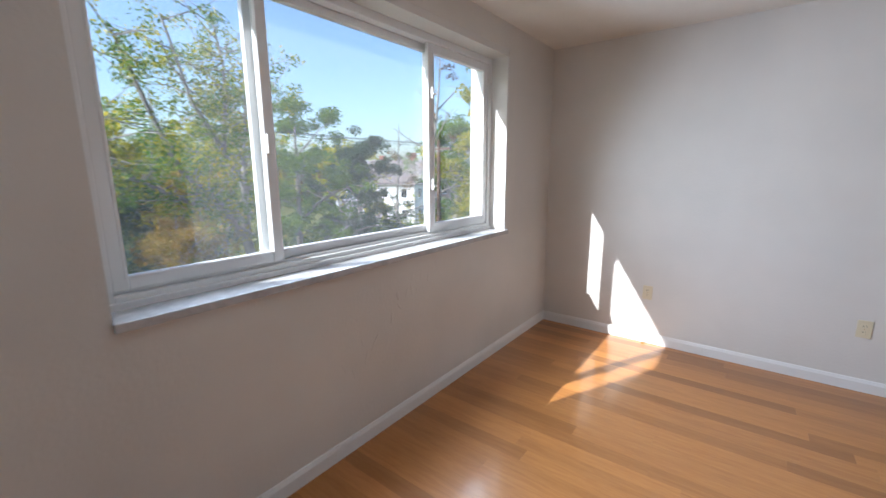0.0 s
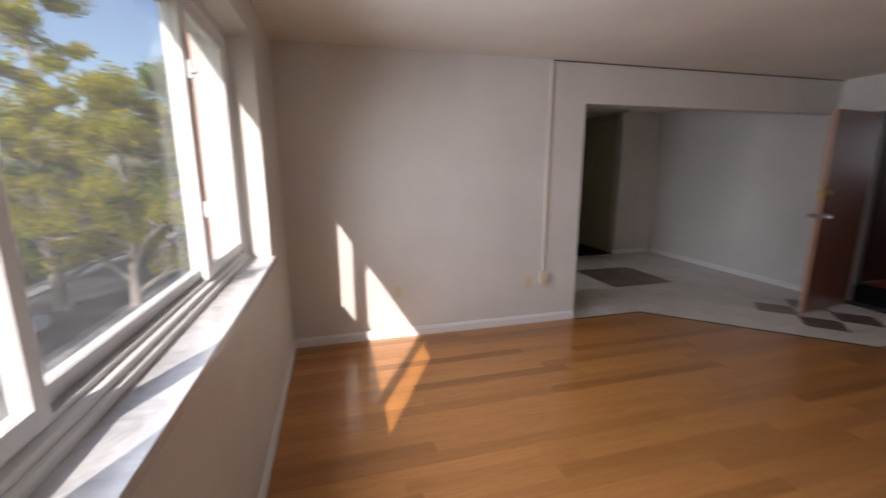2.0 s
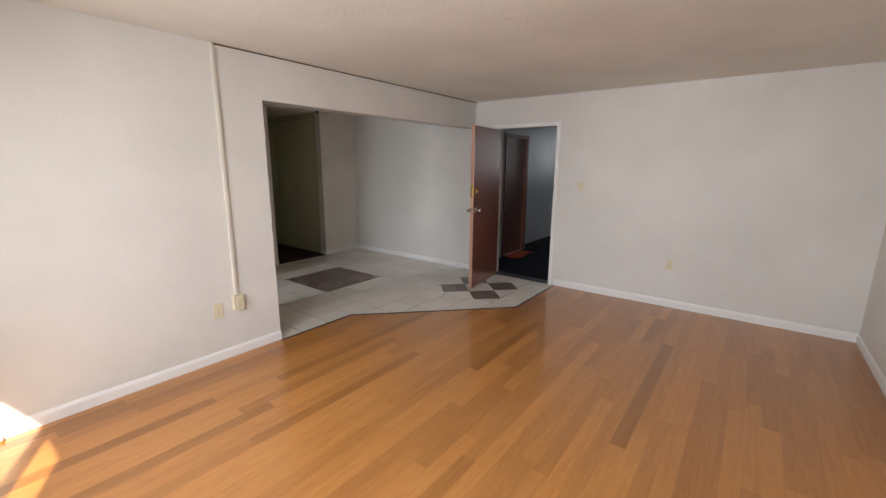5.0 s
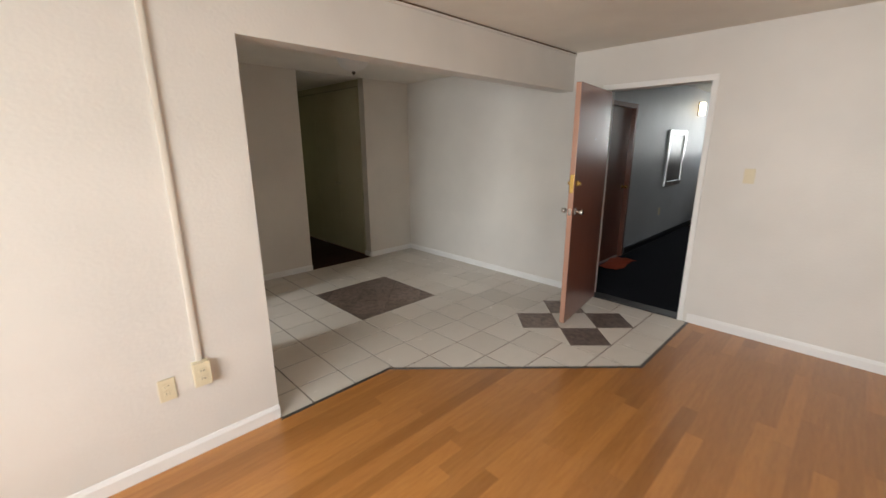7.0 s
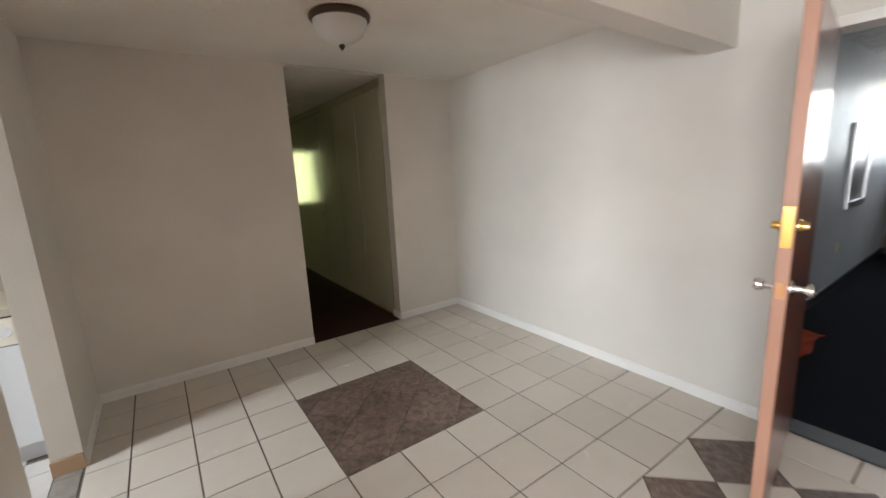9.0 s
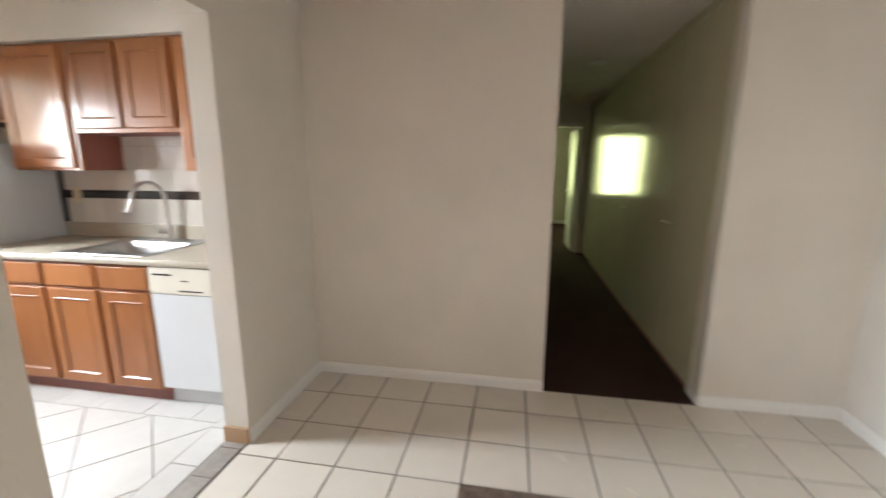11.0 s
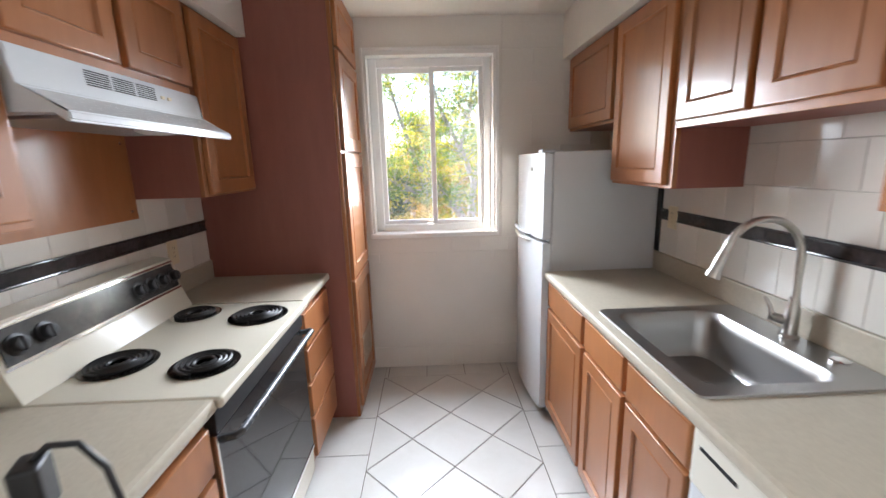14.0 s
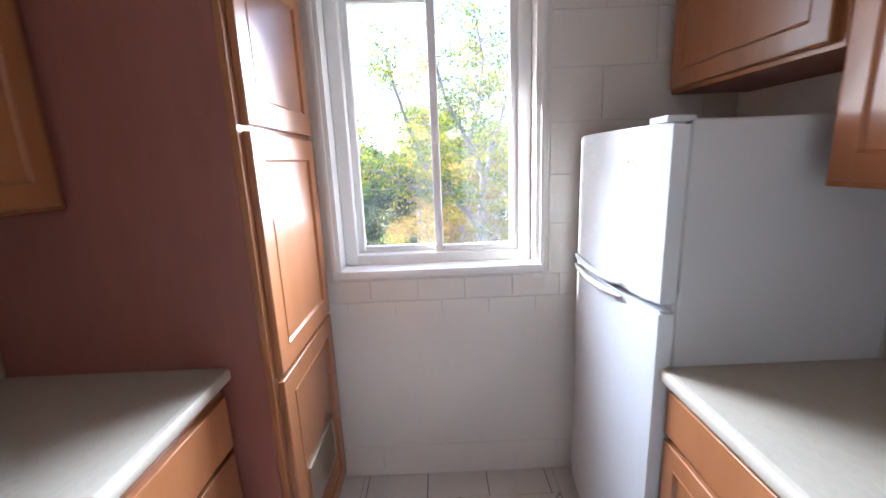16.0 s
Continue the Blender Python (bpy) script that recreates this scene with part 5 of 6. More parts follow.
# black corded device on the worktop, its cord and plug pack hanging over the edge
dev = thing("corded_device", (2.20, 0.68, 0.9035), "black corded handset device with its pack hanging over the worktop edge", "device")
bm = boxes(((2.17, 0.655, 0.9045), (2.235, 0.70, 1.015)), bevel=0.008, segments=3)
bmesh.ops.rotate(bm, verts=bm.verts, cent=(2.20, 0.68, 0.9), matrix=Matrix.Rotation(radians(25), 3, "Z"))
part("handset", bm, BLACK_PLASTIC, dev)
bm = bmesh.new()
tube(bm, [(2.20, 0.68, 1.01), (2.19, 0.705, 1.035), (2.18, 0.75, 1.03), (2.19, 0.80, 0.985), (2.21, 0.832, 0.92), (2.22, 0.838, 0.86), (2.22, 0.835, 0.81)], 0.0065, 10)
part("cord", bm, BLACK_PLASTIC, dev)
bm = boxes(((2.195, 0.812, 0.64), (2.245, 0.852, 0.82)), bevel=0.010, segments=3)
part("plug_pack", bm, BLACK_PLASTIC, dev)

wall_plate("outlet", (0.835, KY1 - 0.012, 1.205), "y", -1, "almond outlet on the tiled backsplash by the fridge", "outlet")
wall_plate("outlet", (0.93, KY0 + 0.012, 1.13), "y", 1, "almond outlet on the tiled backsplash by the stove", "outlet")


# ---------------------------------------------------------------- outdoors
GZ = -6.0


def ground_mat(name, tones, scale):
    m = mat(name, tones[0], 0.95, spec=0.1)
    v = place(m)
    c = mixed(m, 0.5, ramp(m, noisy(m, v, scale, 6, 0.7), [(0.3, tones[0]), (0.7, tones[1])]), ramp(m, noisy(m, v, scale * 0.06, 3), [(0.35, tones[0]), (0.65, tones[2])]))
    link(m, c, bsdf(m).inputs["Base Color"])
    bumped(m, noisy(m, v, scale * 2, 3), 0.5, 0.05)
    return m


LAWN = ground_mat("autumn_lawn", ((0.06, 0.085, 0.022), (0.11, 0.13, 0.035), (0.17, 0.13, 0.055)), 6)
ASPHALT = ground_mat("asphalt", ((0.055, 0.055, 0.057), (0.085, 0.083, 0.080), (0.11, 0.105, 0.10)), 18)
CONCRETE = ground_mat("pavement_concrete", ((0.30, 0.29, 0.27), (0.36, 0.35, 0.33), (0.26, 0.25, 0.24)), 14)
bm = bmesh.new()
bmesh.ops.create_grid(bm, x_segments=2, y_segments=2, size=900, matrix=Matrix.Translation((0, 0, GZ)))
tagged(link_mesh("ground", bm, LAWN), "autumn lawn and open ground", "ground", kind="structure")
plate("road", -17.2, -10.8, -120, 160, GZ + 0.004, GZ + 0.03, ASPHALT, "grey asphalt street below the windows", "road")
plate("pavement", -10.7, -9.2, -120, 160, GZ + 0.004, GZ + 0.14, CONCRETE, "concrete pavement with kerb", "pavement")
plate("pavement_far", -18.9, -17.3, -120, 160, GZ + 0.004, GZ + 0.14, CONCRETE, "concrete pavement with kerb", "pavement")

BARK = paint("grey_brown_bark", (0.30, 0.27, 0.24), 0.9, 30, 0.9, 0.03, 0.25)


def leaf_mat(name, tones, clear=0.45):
    """Leaves of several tones, lit through from behind."""
    m = bpy.data.materials.new(name)
    m.use_nodes = True
    t = m.node_tree
    t.nodes.clear()
    out = t.nodes.new("ShaderNodeOutputMaterial")
    geo = t.nodes.new("ShaderNodeNewGeometry")
    c = ramp(m, geo.outputs["Random Per Island"], [(k / (len(tones) - 1), tones[k]) for k in range(len(tones))])
    d = t.nodes.new("ShaderNodeBsdfDiffuse")
    tr = t.nodes.new("ShaderNodeBsdfTranslucent")
    mx = t.nodes.new("ShaderNodeMixShader")
    mx.inputs[0].default_value = clear
    t.links.new(c, d.inputs[0])
    t.links.new(c, tr.inputs[0])
    t.links.new(d.outputs[0], mx.inputs[1])
    t.links.new(tr.outputs[0], mx.inputs[2])
    t.links.new(mx.outputs[0], out.inputs[0])
    return m


L_GREEN = leaf_mat("green_leaves", [(0.08, 0.15, 0.03), (0.12, 0.21, 0.04), (0.17, 0.26, 0.05), (0.27, 0.30, 0.06)], 0.5)
L_DARK = leaf_mat("dark_evergreen_leaves", [(0.04, 0.065, 0.04), (0.055, 0.085, 0.05), (0.07, 0.105, 0.055), (0.09, 0.125, 0.06)], 0.4)
L_YELLOW = leaf_mat("yellow_green_autumn_leaves", [(0.20, 0.26, 0.03), (0.32, 0.34, 0.03), (0.48, 0.43, 0.04), (0.60, 0.46, 0.05)], 0.55)
L_GOLD = leaf_mat("golden_autumn_leaves", [(0.24, 0.21, 0.07), (0.36, 0.27, 0.07), (0.45, 0.30, 0.075), (0.36, 0.20, 0.07)], 0.55)
L_RUST = leaf_mat("rusty_brown_leaves", [(0.10, 0.06, 0.03), (0.20, 0.10, 0.04), (0.14, 0.11, 0.05), (0.26, 0.14, 0.06)])


def leaves_mesh(name, rnd, clumps, count, size, material, parent, label=""):
    """Many small leaves scattered round the clump centres (x, y, z, radius)."""
    total = sum(c[3] ** 2 for c in clumps)
    pts = []
    for c in clumps:
        n = max(6, int(count * c[3] ** 2 / total))
        p = rnd.normal(0, 1, (n, 3))
        p /= np.linalg.norm(p, axis=1)[:, None]
        p *= (rnd.random((n, 1)) ** 0.42) * c[3] * np.array([1.0, 1.0, 0.72])
        pts.append(p + np.array(c[:3]))
    pts = np.concatenate(pts)
    n = len(pts)
    a = rnd.normal(0, 1, (n, 3))
    a /= np.linalg.norm(a, axis=1)[:, None]
    b = np.cross(a, rnd.normal(0, 1, (n, 3)))
    b /= np.linalg.norm(b, axis=1)[:, None]
    s = size * (0.6 + 0.8 * rnd.random((n, 1)))
    quads = np.stack([pts - a * s, pts - b * s * 0.45, pts + a * s, pts + b * s * 0.45], 1).reshape(-1, 3)
    o = np.array(origin(parent)) if parent is not None else np.zeros(3)
    me = bpy.data.meshes.new(name)
    me.vertices.add(4 * n)
    me.vertices.foreach_set("co", (quads - o).ravel())
    me.loops.add(4 * n)
    me.loops.foreach_set("vertex_index", np.arange(4 * n))
    me.polygons.add(n)
    me.polygons.foreach_set("loop_start", np.arange(0, 4 * n, 4))
    me.update(calc_edges=True)
    me.materials.append(material)
    ob = new(name, me)
    ob.parent = parent
    if label:
        tagged(ob, label)
    return ob


def tree(at, height, spread, leafing, label, leaves=5000, size=0.12, lean=(0, 0), crown_from=0.35, trunk_r=0.22, seed=1, limbs=9, bare=False):
    """A tapered, wandering trunk, forked limbs with twigs, and leaves in small tufts along the twigs."""
    rnd = np.random.default_rng(seed)
    x, y = at
    base = Vector((x, y, GZ))
    t = thing("tree", tuple(base), label, "tree", "trees across the street" if not bare else "")
    top = base + Vector((lean[0], lean[1], height))
    bm = bmesh.new()
    spine = []
    for k in range(9):
        s = k / 8
        wob = Vector((math.sin(s * 5 + seed), math.cos(s * 4 + seed * 2), 0)) * 0.05 * height * s * (1 - s)
        spine.append(base.lerp(top, s) + wob + Vector((lean[0], lean[1], 0)) * (s * s - s) * 0.3)
    tube(bm, spine, [trunk_r * (1.25 if k == 0 else 1) * (1 - 0.88 * k / 8) for k in range(9)], 10)
    tufts = []
    for i in range(limbs):
        s = crown_from * 0.8 + (0.95 - crown_from * 0.8) * (i + rnd.random() * 0.6) / limbs
        k = min(7, int(s * 8))
        p = spine[k].lerp(spine[k + 1], s * 8 - k)
        ang = i * 2.4 + rnd.random() * 0.8
        reach = spread * (1.05 - 0.72 * max(0, s - crown_from) / (1 - crown_from)) * (0.7 + 0.6 * rnd.random())
        up = reach * (0.3 + 0.7 * rnd.random())
        e = p + Vector((math.cos(ang) * reach, math.sin(ang) * reach, up))
        m1 = p.lerp(e, 0.35) + Vector((rnd.normal() * 0.05, rnd.normal() * 0.05, 0.10)) * reach
        m2 = p.lerp(e, 0.7) + Vector((rnd.normal() * 0.08, rnd.normal() * 0.08, 0.08)) * reach
        r0 = trunk_r * (1 - 0.85 * s) * 0.62
        tube(bm, [p, m1, m2, e], [r0, r0 * 0.7, r0 * 0.42, r0 * 0.15], 7)
        for j in range(9 if not bare else 7):
            f = 0.22 + 0.78 * rnd.random()
            q = m1.lerp(e, (f - 0.35) / 0.65) if f > 0.35 else p.lerp(m1, f / 0.35)
            w = q + Vector((rnd.normal() * 0.30, rnd.normal() * 0.30, 0.05 + 0.30 * rnd.random())) * reach
            mid = q.lerp(w, 0.5) + Vector((0, 0, 0.05 * reach))
            tube(bm, [q, mid, w], [r0 * 0.30, r0 * 0.2, r0 * 0.08], 5)
            if not bare or rnd.random() < 0.06:
                for c, rr in ((mid, 0.11), (w, 0.15), (w + Vector(rnd.normal(0, 0.13, 3)) * reach, 0.12)):
                    tufts.append((*c, spread * rr * (0.55 + 0.9 * rnd.random())))
    part("trunk", bm, BARK, t)
    if not bare:
        for j in range(5):
            tufts.append((*(top + Vector(rnd.normal(0, 0.13, 3)) * spread), spread * 0.16))
    if tufts:
        leaves_mesh("crown", rnd, tufts, leaves if not bare else 300, size, leafing, t)
    return t


def forked_tree():
    """The leaning street tree: a pale trunk that forks low into long leaning limbs with thin foliage."""
    rnd = np.random.default_rng(3)
    x = -11.3
    t = thing("tree", (x, 3.5, GZ), "leaning pale-barked street tree forked low, thinning green-yellow leaves", "tree", "trees across the street")
    fork = Vector((x, 2.8, -0.75))
    bm = bmesh.new()
    tube(bm, [(x, 3.5, GZ), (x + 0.05, 3.35, GZ + 1.5), (x - 0.05, 3.15, -2.4), fork], [0.27, 0.20, 0.17, 0.15], 10)
    limbs = ([fork, (x + 0.2, 2.0, 0.4), (x + 0.3, 1.0, 1.5), (x + 0.2, 0.5, 3.0), (x, 0.0, 4.8)],
             [fork, (x - 0.1, 2.95, 0.9), (x - 0.3, 2.5, 2.0), (x - 0.4, 1.8, 3.4), (x - 0.5, 1.3, 5.6)],
             [(x + 0.2, 2.0, 0.4), (x + 0.7, 1.0, 0.6), (x + 1.0, -0.2, 1.2), (x + 1.2, -1.3, 2.4)],
             [(x - 0.3, 2.5, 2.0), (x - 0.8, 2.9, 3.1), (x - 1.0, 3.1, 4.6), (x - 0.9, 2.8, 6.2)],
             [(x - 0.1, 2.95, 0.9), (x - 0.9, 3.4, 2.0), (x - 1.4, 3.9, 3.4), (x - 1.6, 4.0, 5.0)])
    tufts = []
    for pts in limbs:
        pts = [Vector(p) for p in pts]
        r0 = 0.15 if pts[0] == fork else 0.09
        n = len(pts)
        tube(bm, pts, [r0 * (1 - 0.8 * k / (n - 1)) for k in range(n)], 8)
        for j in range(46):
            f = (0.12 + 0.88 * rnd.random()) * (n - 1)
            k = min(n - 2, int(f))
            q = pts[k].lerp(pts[k + 1], f - k)
            reach = 0.7 + 0.9 * rnd.random()
            w = q + Vector((rnd.normal() * 0.75, rnd.normal() * 0.75 - 0.15, rnd.normal() * 0.45 + 0.25)) * reach
            mid = q.lerp(w, 0.5) + Vector(rnd.normal(0, 0.06, 3)) * reach
            tube(bm, [q, mid, w], [0.024, 0.015, 0.005], 5)
            for c in (mid, w, w + Vector(rnd.normal(0, 0.35, 3))):
                tufts.append((*c, 0.16 + 0.26 * rnd.random()))
    part("trunk", bm, BARK, t)
    rnd.shuffle(tufts)
    half = len(tufts) // 2
    leaves_mesh("crown", rnd, tufts[:half], 11500, 0.055, L_GREEN, t)
    leaves_mesh("crown", rnd, tufts[half:], 7500, 0.055, L_YELLOW, t, "yellowing leaves")
    return t


def away(az, dist, ex=1.0, ey=-3.5):
    """A place seen from the living room at an angle left of straight ahead."""
    return ex - dist * math.sin(radians(az)), ey + dist * math.cos(radians(az))


forked_tree()
tree(away(75, 23), 9.6, 3.4, L_YELLOW, "yellow street tree with pale limbs behind the leaning one", 18000, 0.085, (0.3, -0.9), 0.2, 0.22, 31, 16)
tree(away(79, 20), 8.3, 2.7, L_GOLD, "golden autumn street tree", 12400, 0.072, (0.4, 0.3), 0.3, 0.2, 5, 10)
tree(away(66, 32), 11.6, 4.0, L_YELLOW, "yellow-green autumn tree behind the street", 9000, 0.11, (0.5, 0.6), 0.3, 0.25, 7, 10)
tree(away(56.5, 20), 10.6, 2.7, L_GREEN, "green tree with pale forked trunk", 16120, 0.075, (-0.6, 0.5), 0.3, 0.22, 8, 11)
tree(away(48.5, 25), 8.9, 2.9, L_DARK, "dense dark green tree", 19840, 0.09, (0.2, 0.2), 0.16, 0.28, 9, 12)
tree(away(38.6, 30), 16.5, 3.0, L_RUST, "bare late-autumn tree with thin grey branches", 300, 0.1, (0.8, 0.4), 0.35, 0.20, 10, 13, bare=True)
tree(away(43.5, 33), 11.0, 2.6, L_RUST, "nearly bare rusty autumn tree", 1200, 0.1, (0.4, 0.2), 0.35, 0.18, 21, 10, bare=True)
tree(away(30.5, 30), 17.4, 3.9, L_YELLOW, "tall yellow-green tree standing above the others", 18600, 0.131, (0.2, 0.6), 0.10, 0.32, 11, 19)
tree(away(24.5, 28), 12.0, 4.1, L_YELLOW, "yellow-leaved tree beside the street", 24800, 0.109, (0.3, 0.1), 0.06, 0.26, 12, 17)
tree(away(19, 30), 13.5, 4.2, L_GREEN, "green broad tree beside the street", 22320, 0.116, (0.3, 0.1), 0.06, 0.28, 13, 17)
tree(away(35, 36), 11.0, 4.0, L_GREEN, "green tree behind the utility pole", 13640, 0.131, (0.3, 0.1), 0.2, 0.28, 14, 11)
tree(away(51, 38), 9.2, 3.8, L_YELLOW, "yellowing broad tree beyond the street", 8000, 0.13, (0.3, 0.1), 0.25, 0.28, 15, 10)
tree(away(72, 40), 9.5, 4.2, L_GREEN, "broad green tree beyond the street", 8000, 0.13, (0.3, 0.1), 0.25, 0.28, 16, 10)
tree(away(84, 42), 8.6, 4.0, L_YELLOW, "yellowing tall tree beyond the street", 8000, 0.13, (0.3, 0.1), 0.25, 0.28, 17, 10)
tree(away(71, 18), 7.0, 2.6, L_GOLD, "low golden-leaved tree beside the street", 16120, 0.067, (0.2, 0.2), 0.2, 0.16, 25, 11)
# seen from the kitchen
tree((-12.6, -0.9), 7.7, 2.5, L_DARK, "low bushy dark green tree below the kitchen window", 22320, 0.061, (-0.2, 0.2), 0.15, 0.16, 19, 11)
tree((-22.0, 4.2), 8.6, 2.8, L_YELLOW, "slender yellowing tree beyond the street", 4960, 0.131, (0.2, 0.5), 0.3, 0.2, 20, 11)

rw = np.random.default_rng(40)
for nm, mt, seed, n, lo, hi in (("undergrowth", L_DARK, 41, 40000, 0.6, 3.4), ("undergrowth", L_GREEN, 42, 34000, 0.5, 3.0), ("undergrowth", L_YELLOW, 43, 20000, 0.5, 2.8)):
    rw = np.random.default_rng(seed)
    cl = []
    for k in range(90):
        yy = rw.uniform(-14, 60)
        xx = -20.5 - abs(rw.normal(0, 3.2))
        h = rw.uniform(lo, hi)
        cl.append((xx, yy, GZ + h, rw.uniform(0.8, 1.7)))
    tagged(leaves_mesh(nm, rw, cl, n, 0.11, mt, None), "dense mixed undergrowth along the far pavement", "undergrowth", kind="stuff")
for mt, seed, n in ((L_GREEN, 61, 46000), (L_YELLOW, 62, 36000), (L_DARK, 63, 14000)):
    rw = np.random.default_rng(seed)
    cl = [(rw.uniform(-10.2, -7.4), rw.uniform(-8, 4.2), GZ + rw.uniform(0.6, 4.6), rw.uniform(0.6, 1.15)) for k in range(46)]
    tagged(leaves_mesh("shrubbery", rw, cl, n, 0.042, mt, None), "dense mixed shrubbery below the windows", "shrubs", kind="stuff")
rw = np.random.default_rng(50)
cl = [(-70 - abs(rw.normal(0, 20)), rw.uniform(-60, 160), GZ + rw.uniform(2, 9), rw.uniform(2.5, 4.5)) for k in range(150)]
tagged(leaves_mesh("far_woods", rw, cl, 30000, 0.5, L_GREEN, None), "distant autumn woods", "woods", kind="stuff")
rw = np.random.default_rng(51)
cl = [(-64 - abs(rw.normal(0, 20)), rw.uniform(-60, 160), GZ + rw.uniform(2, 7), rw.uniform(2.2, 4)) for k in range(80)]
tagged(leaves_mesh("far_woods", rw, cl, 14000, 0.5, L_RUST, None), "distant rusty autumn woods", "woods", kind="stuff")
rw = np.random.default_rng(52)
cl = [(rw.uniform(2.6, 4.8), 13.5 + rw.random() * 2, GZ + rw.uniform(3, 10), rw.uniform(0.8, 1.4)) for k in range(40)]
tagged(leaves_mesh("garden_tree_foliage", rw, cl, 9000, 0.12, L_YELLOW, None), "sunlit yellow-green foliage outside the bedroom", "foliage", kind="stuff")

# utility pole with crossarm, insulators and wires
px, py = away(37.2, 25)
pole = thing("utility_pole", (px, py, GZ), "brown wooden utility pole with crossarm and wires", "utility pole")
bm = bmesh.new()
tube(bm, [(px, py, GZ), (px, py, GZ + 4), (px + 0.05, py, GZ + 9.2)], [0.16, 0.14, 0.10], 12)
POLEW = paint("weathered_pole_wood", (0.16, 0.10, 0.07), 0.85, 30, 0.6, 0.01, 0.2)
part("post", bm, POLEW, pole)
part("crossarm", boxes(((px - 0.9, py - 0.05, GZ + 8.6), (px + 0.9, py + 0.05, GZ + 8.72)), bevel=0.01), POLEW, pole)
for u in (-0.8, -0.35, 0.35, 0.8):
    bm = bmesh.new()
    lathe(bm, (px + u, py, GZ + 8.721), [(0.03, 0), (0.045, 0.05), (0.03, 0.09), (0.04, 0.13), (0.001, 0.15)], 10)
    part("insulator", bm, CHROME, pole)
for u, h in ((-0.8, 8.86), (0.35, 8.86), (0.8, 8.86), (0.12, 7.3), (0.14, 6.7)):
    bm = bmesh.new()
    pts = []
    for k in range(41):
        s = k / 40 * 2 - 1
        pts.append((px + u + s * 2.0, py + s * 45, GZ + h + 1.3 * (s * s if abs(s) < 0.5 else s * s) - 0.0))
    tube(bm, pts, 0.012, 5)
    part("wire", bm, BLACK_PLASTIC, pole)


# parked cars
def car(at, heading, paint_rgb, label):
    x, y = at
    c = thing("car", (x, y, GZ + 0.03), label, "car", "parked cars")
    body = paint("car_paint_%d" % int(paint_rgb[0] * 100), paint_rgb, 0.25, 4, 0.0, 0.001, 0.02)
    bsdf(body).inputs["Coat Weight"].default_value = 0.8
    z = GZ + 0.03
    prof = [(-2.15, 0.35), (-2.2, 0.62), (-2.1, 0.85), (-1.7, 0.92), (1.0, 0.93), (1.9, 0.82), (2.2, 0.68), (2.22, 0.4), (2.1, 0.25), (-2.0, 0.25)]

    def shell(pr, w, top_in=0.0):
        bm = bmesh.new()
        zs = [p[1] for p in pr]
        e = [[bm.verts.new((x + u, y + s * (w - top_in * (v - min(zs)) / (max(zs) - min(zs) + 1e-6)), z + v)) for u, v in pr] for s in (-1, 1)]
        n = len(pr)
        for k in range(n):
            bm.faces.new((e[0][k], e[0][(k + 1) % n], e[1][(k + 1) % n], e[1][k]))
        bm.faces.new(e[0][::-1])
        bm.faces.new(e[1])
        bmesh.ops.bevel(bm, geom=bm.edges[:], offset=0.05, segments=2, affect="EDGES")
        return bm
    b = part("body", shell(prof, 0.88), body, c)
    part("cabin", shell([(-1.75, 0.90), (-1.25, 1.36), (-0.8, 1.45), (0.2, 1.44), (1.15, 0.92)], 0.80, 0.16), BLACK_GLASS, c, "dark window glass")
    part("roof", shell([(-1.2, 1.38), (-0.8, 1.47), (0.2, 1.46), (0.35, 1.40)], 0.66, 0.04), body, c)
    for u in (-1.35, 1.35):
        for s in (-1, 1):
            bm = bmesh.new()
            lathe(bm, (x + u, y + s * 0.72, z + 0.32), [(0.20, 0), (0.32, 0.01), (0.32, s * 0.0 + 0.17), (0.20, 0.18)], 20, "y")
            w = part("wheel", bm, BLACK_PLASTIC, c)
            bm = bmesh.new()
            lathe(bm, (x + u, y + s * 0.72 + (0.182 if s > 0 else -0.004), z + 0.32), [(0.20, 0), (0.19, 0.006), (0.05, 0.01), (0.001, 0.011)], 16, "y")
            part("rim", bm, CHROME, w)
    for s in (-1, 1):
        part("tail_light", boxes(((x - 2.215, y + s * 0.62 - 0.14, z + 0.66), (x - 2.14, y + s * 0.62 + 0.14, z + 0.82)), bevel=0.02), paint("red_lens", (0.45, 0.02, 0.02), 0.2), c, "red tail light")
        part("headlight", boxes(((x + 2.12, y + s * 0.62 - 0.14, z + 0.6), (x + 2.215, y + s * 0.62 + 0.14, z + 0.74)), bevel=0.02), FROST, c, "clear headlight")
    c.rotation_euler.z = radians(heading)
    return c


car((-13.8, 16.8), 90, (0.55, 0.56, 0.57), "silver-white parked car on the street")
car((-14.8, 10.6), 90, (0.03, 0.04, 0.07), "dark blue parked car on the street")
car((-40, -1.5), 60, (0.35, 0.03, 0.03), "red parked car beyond the trees")


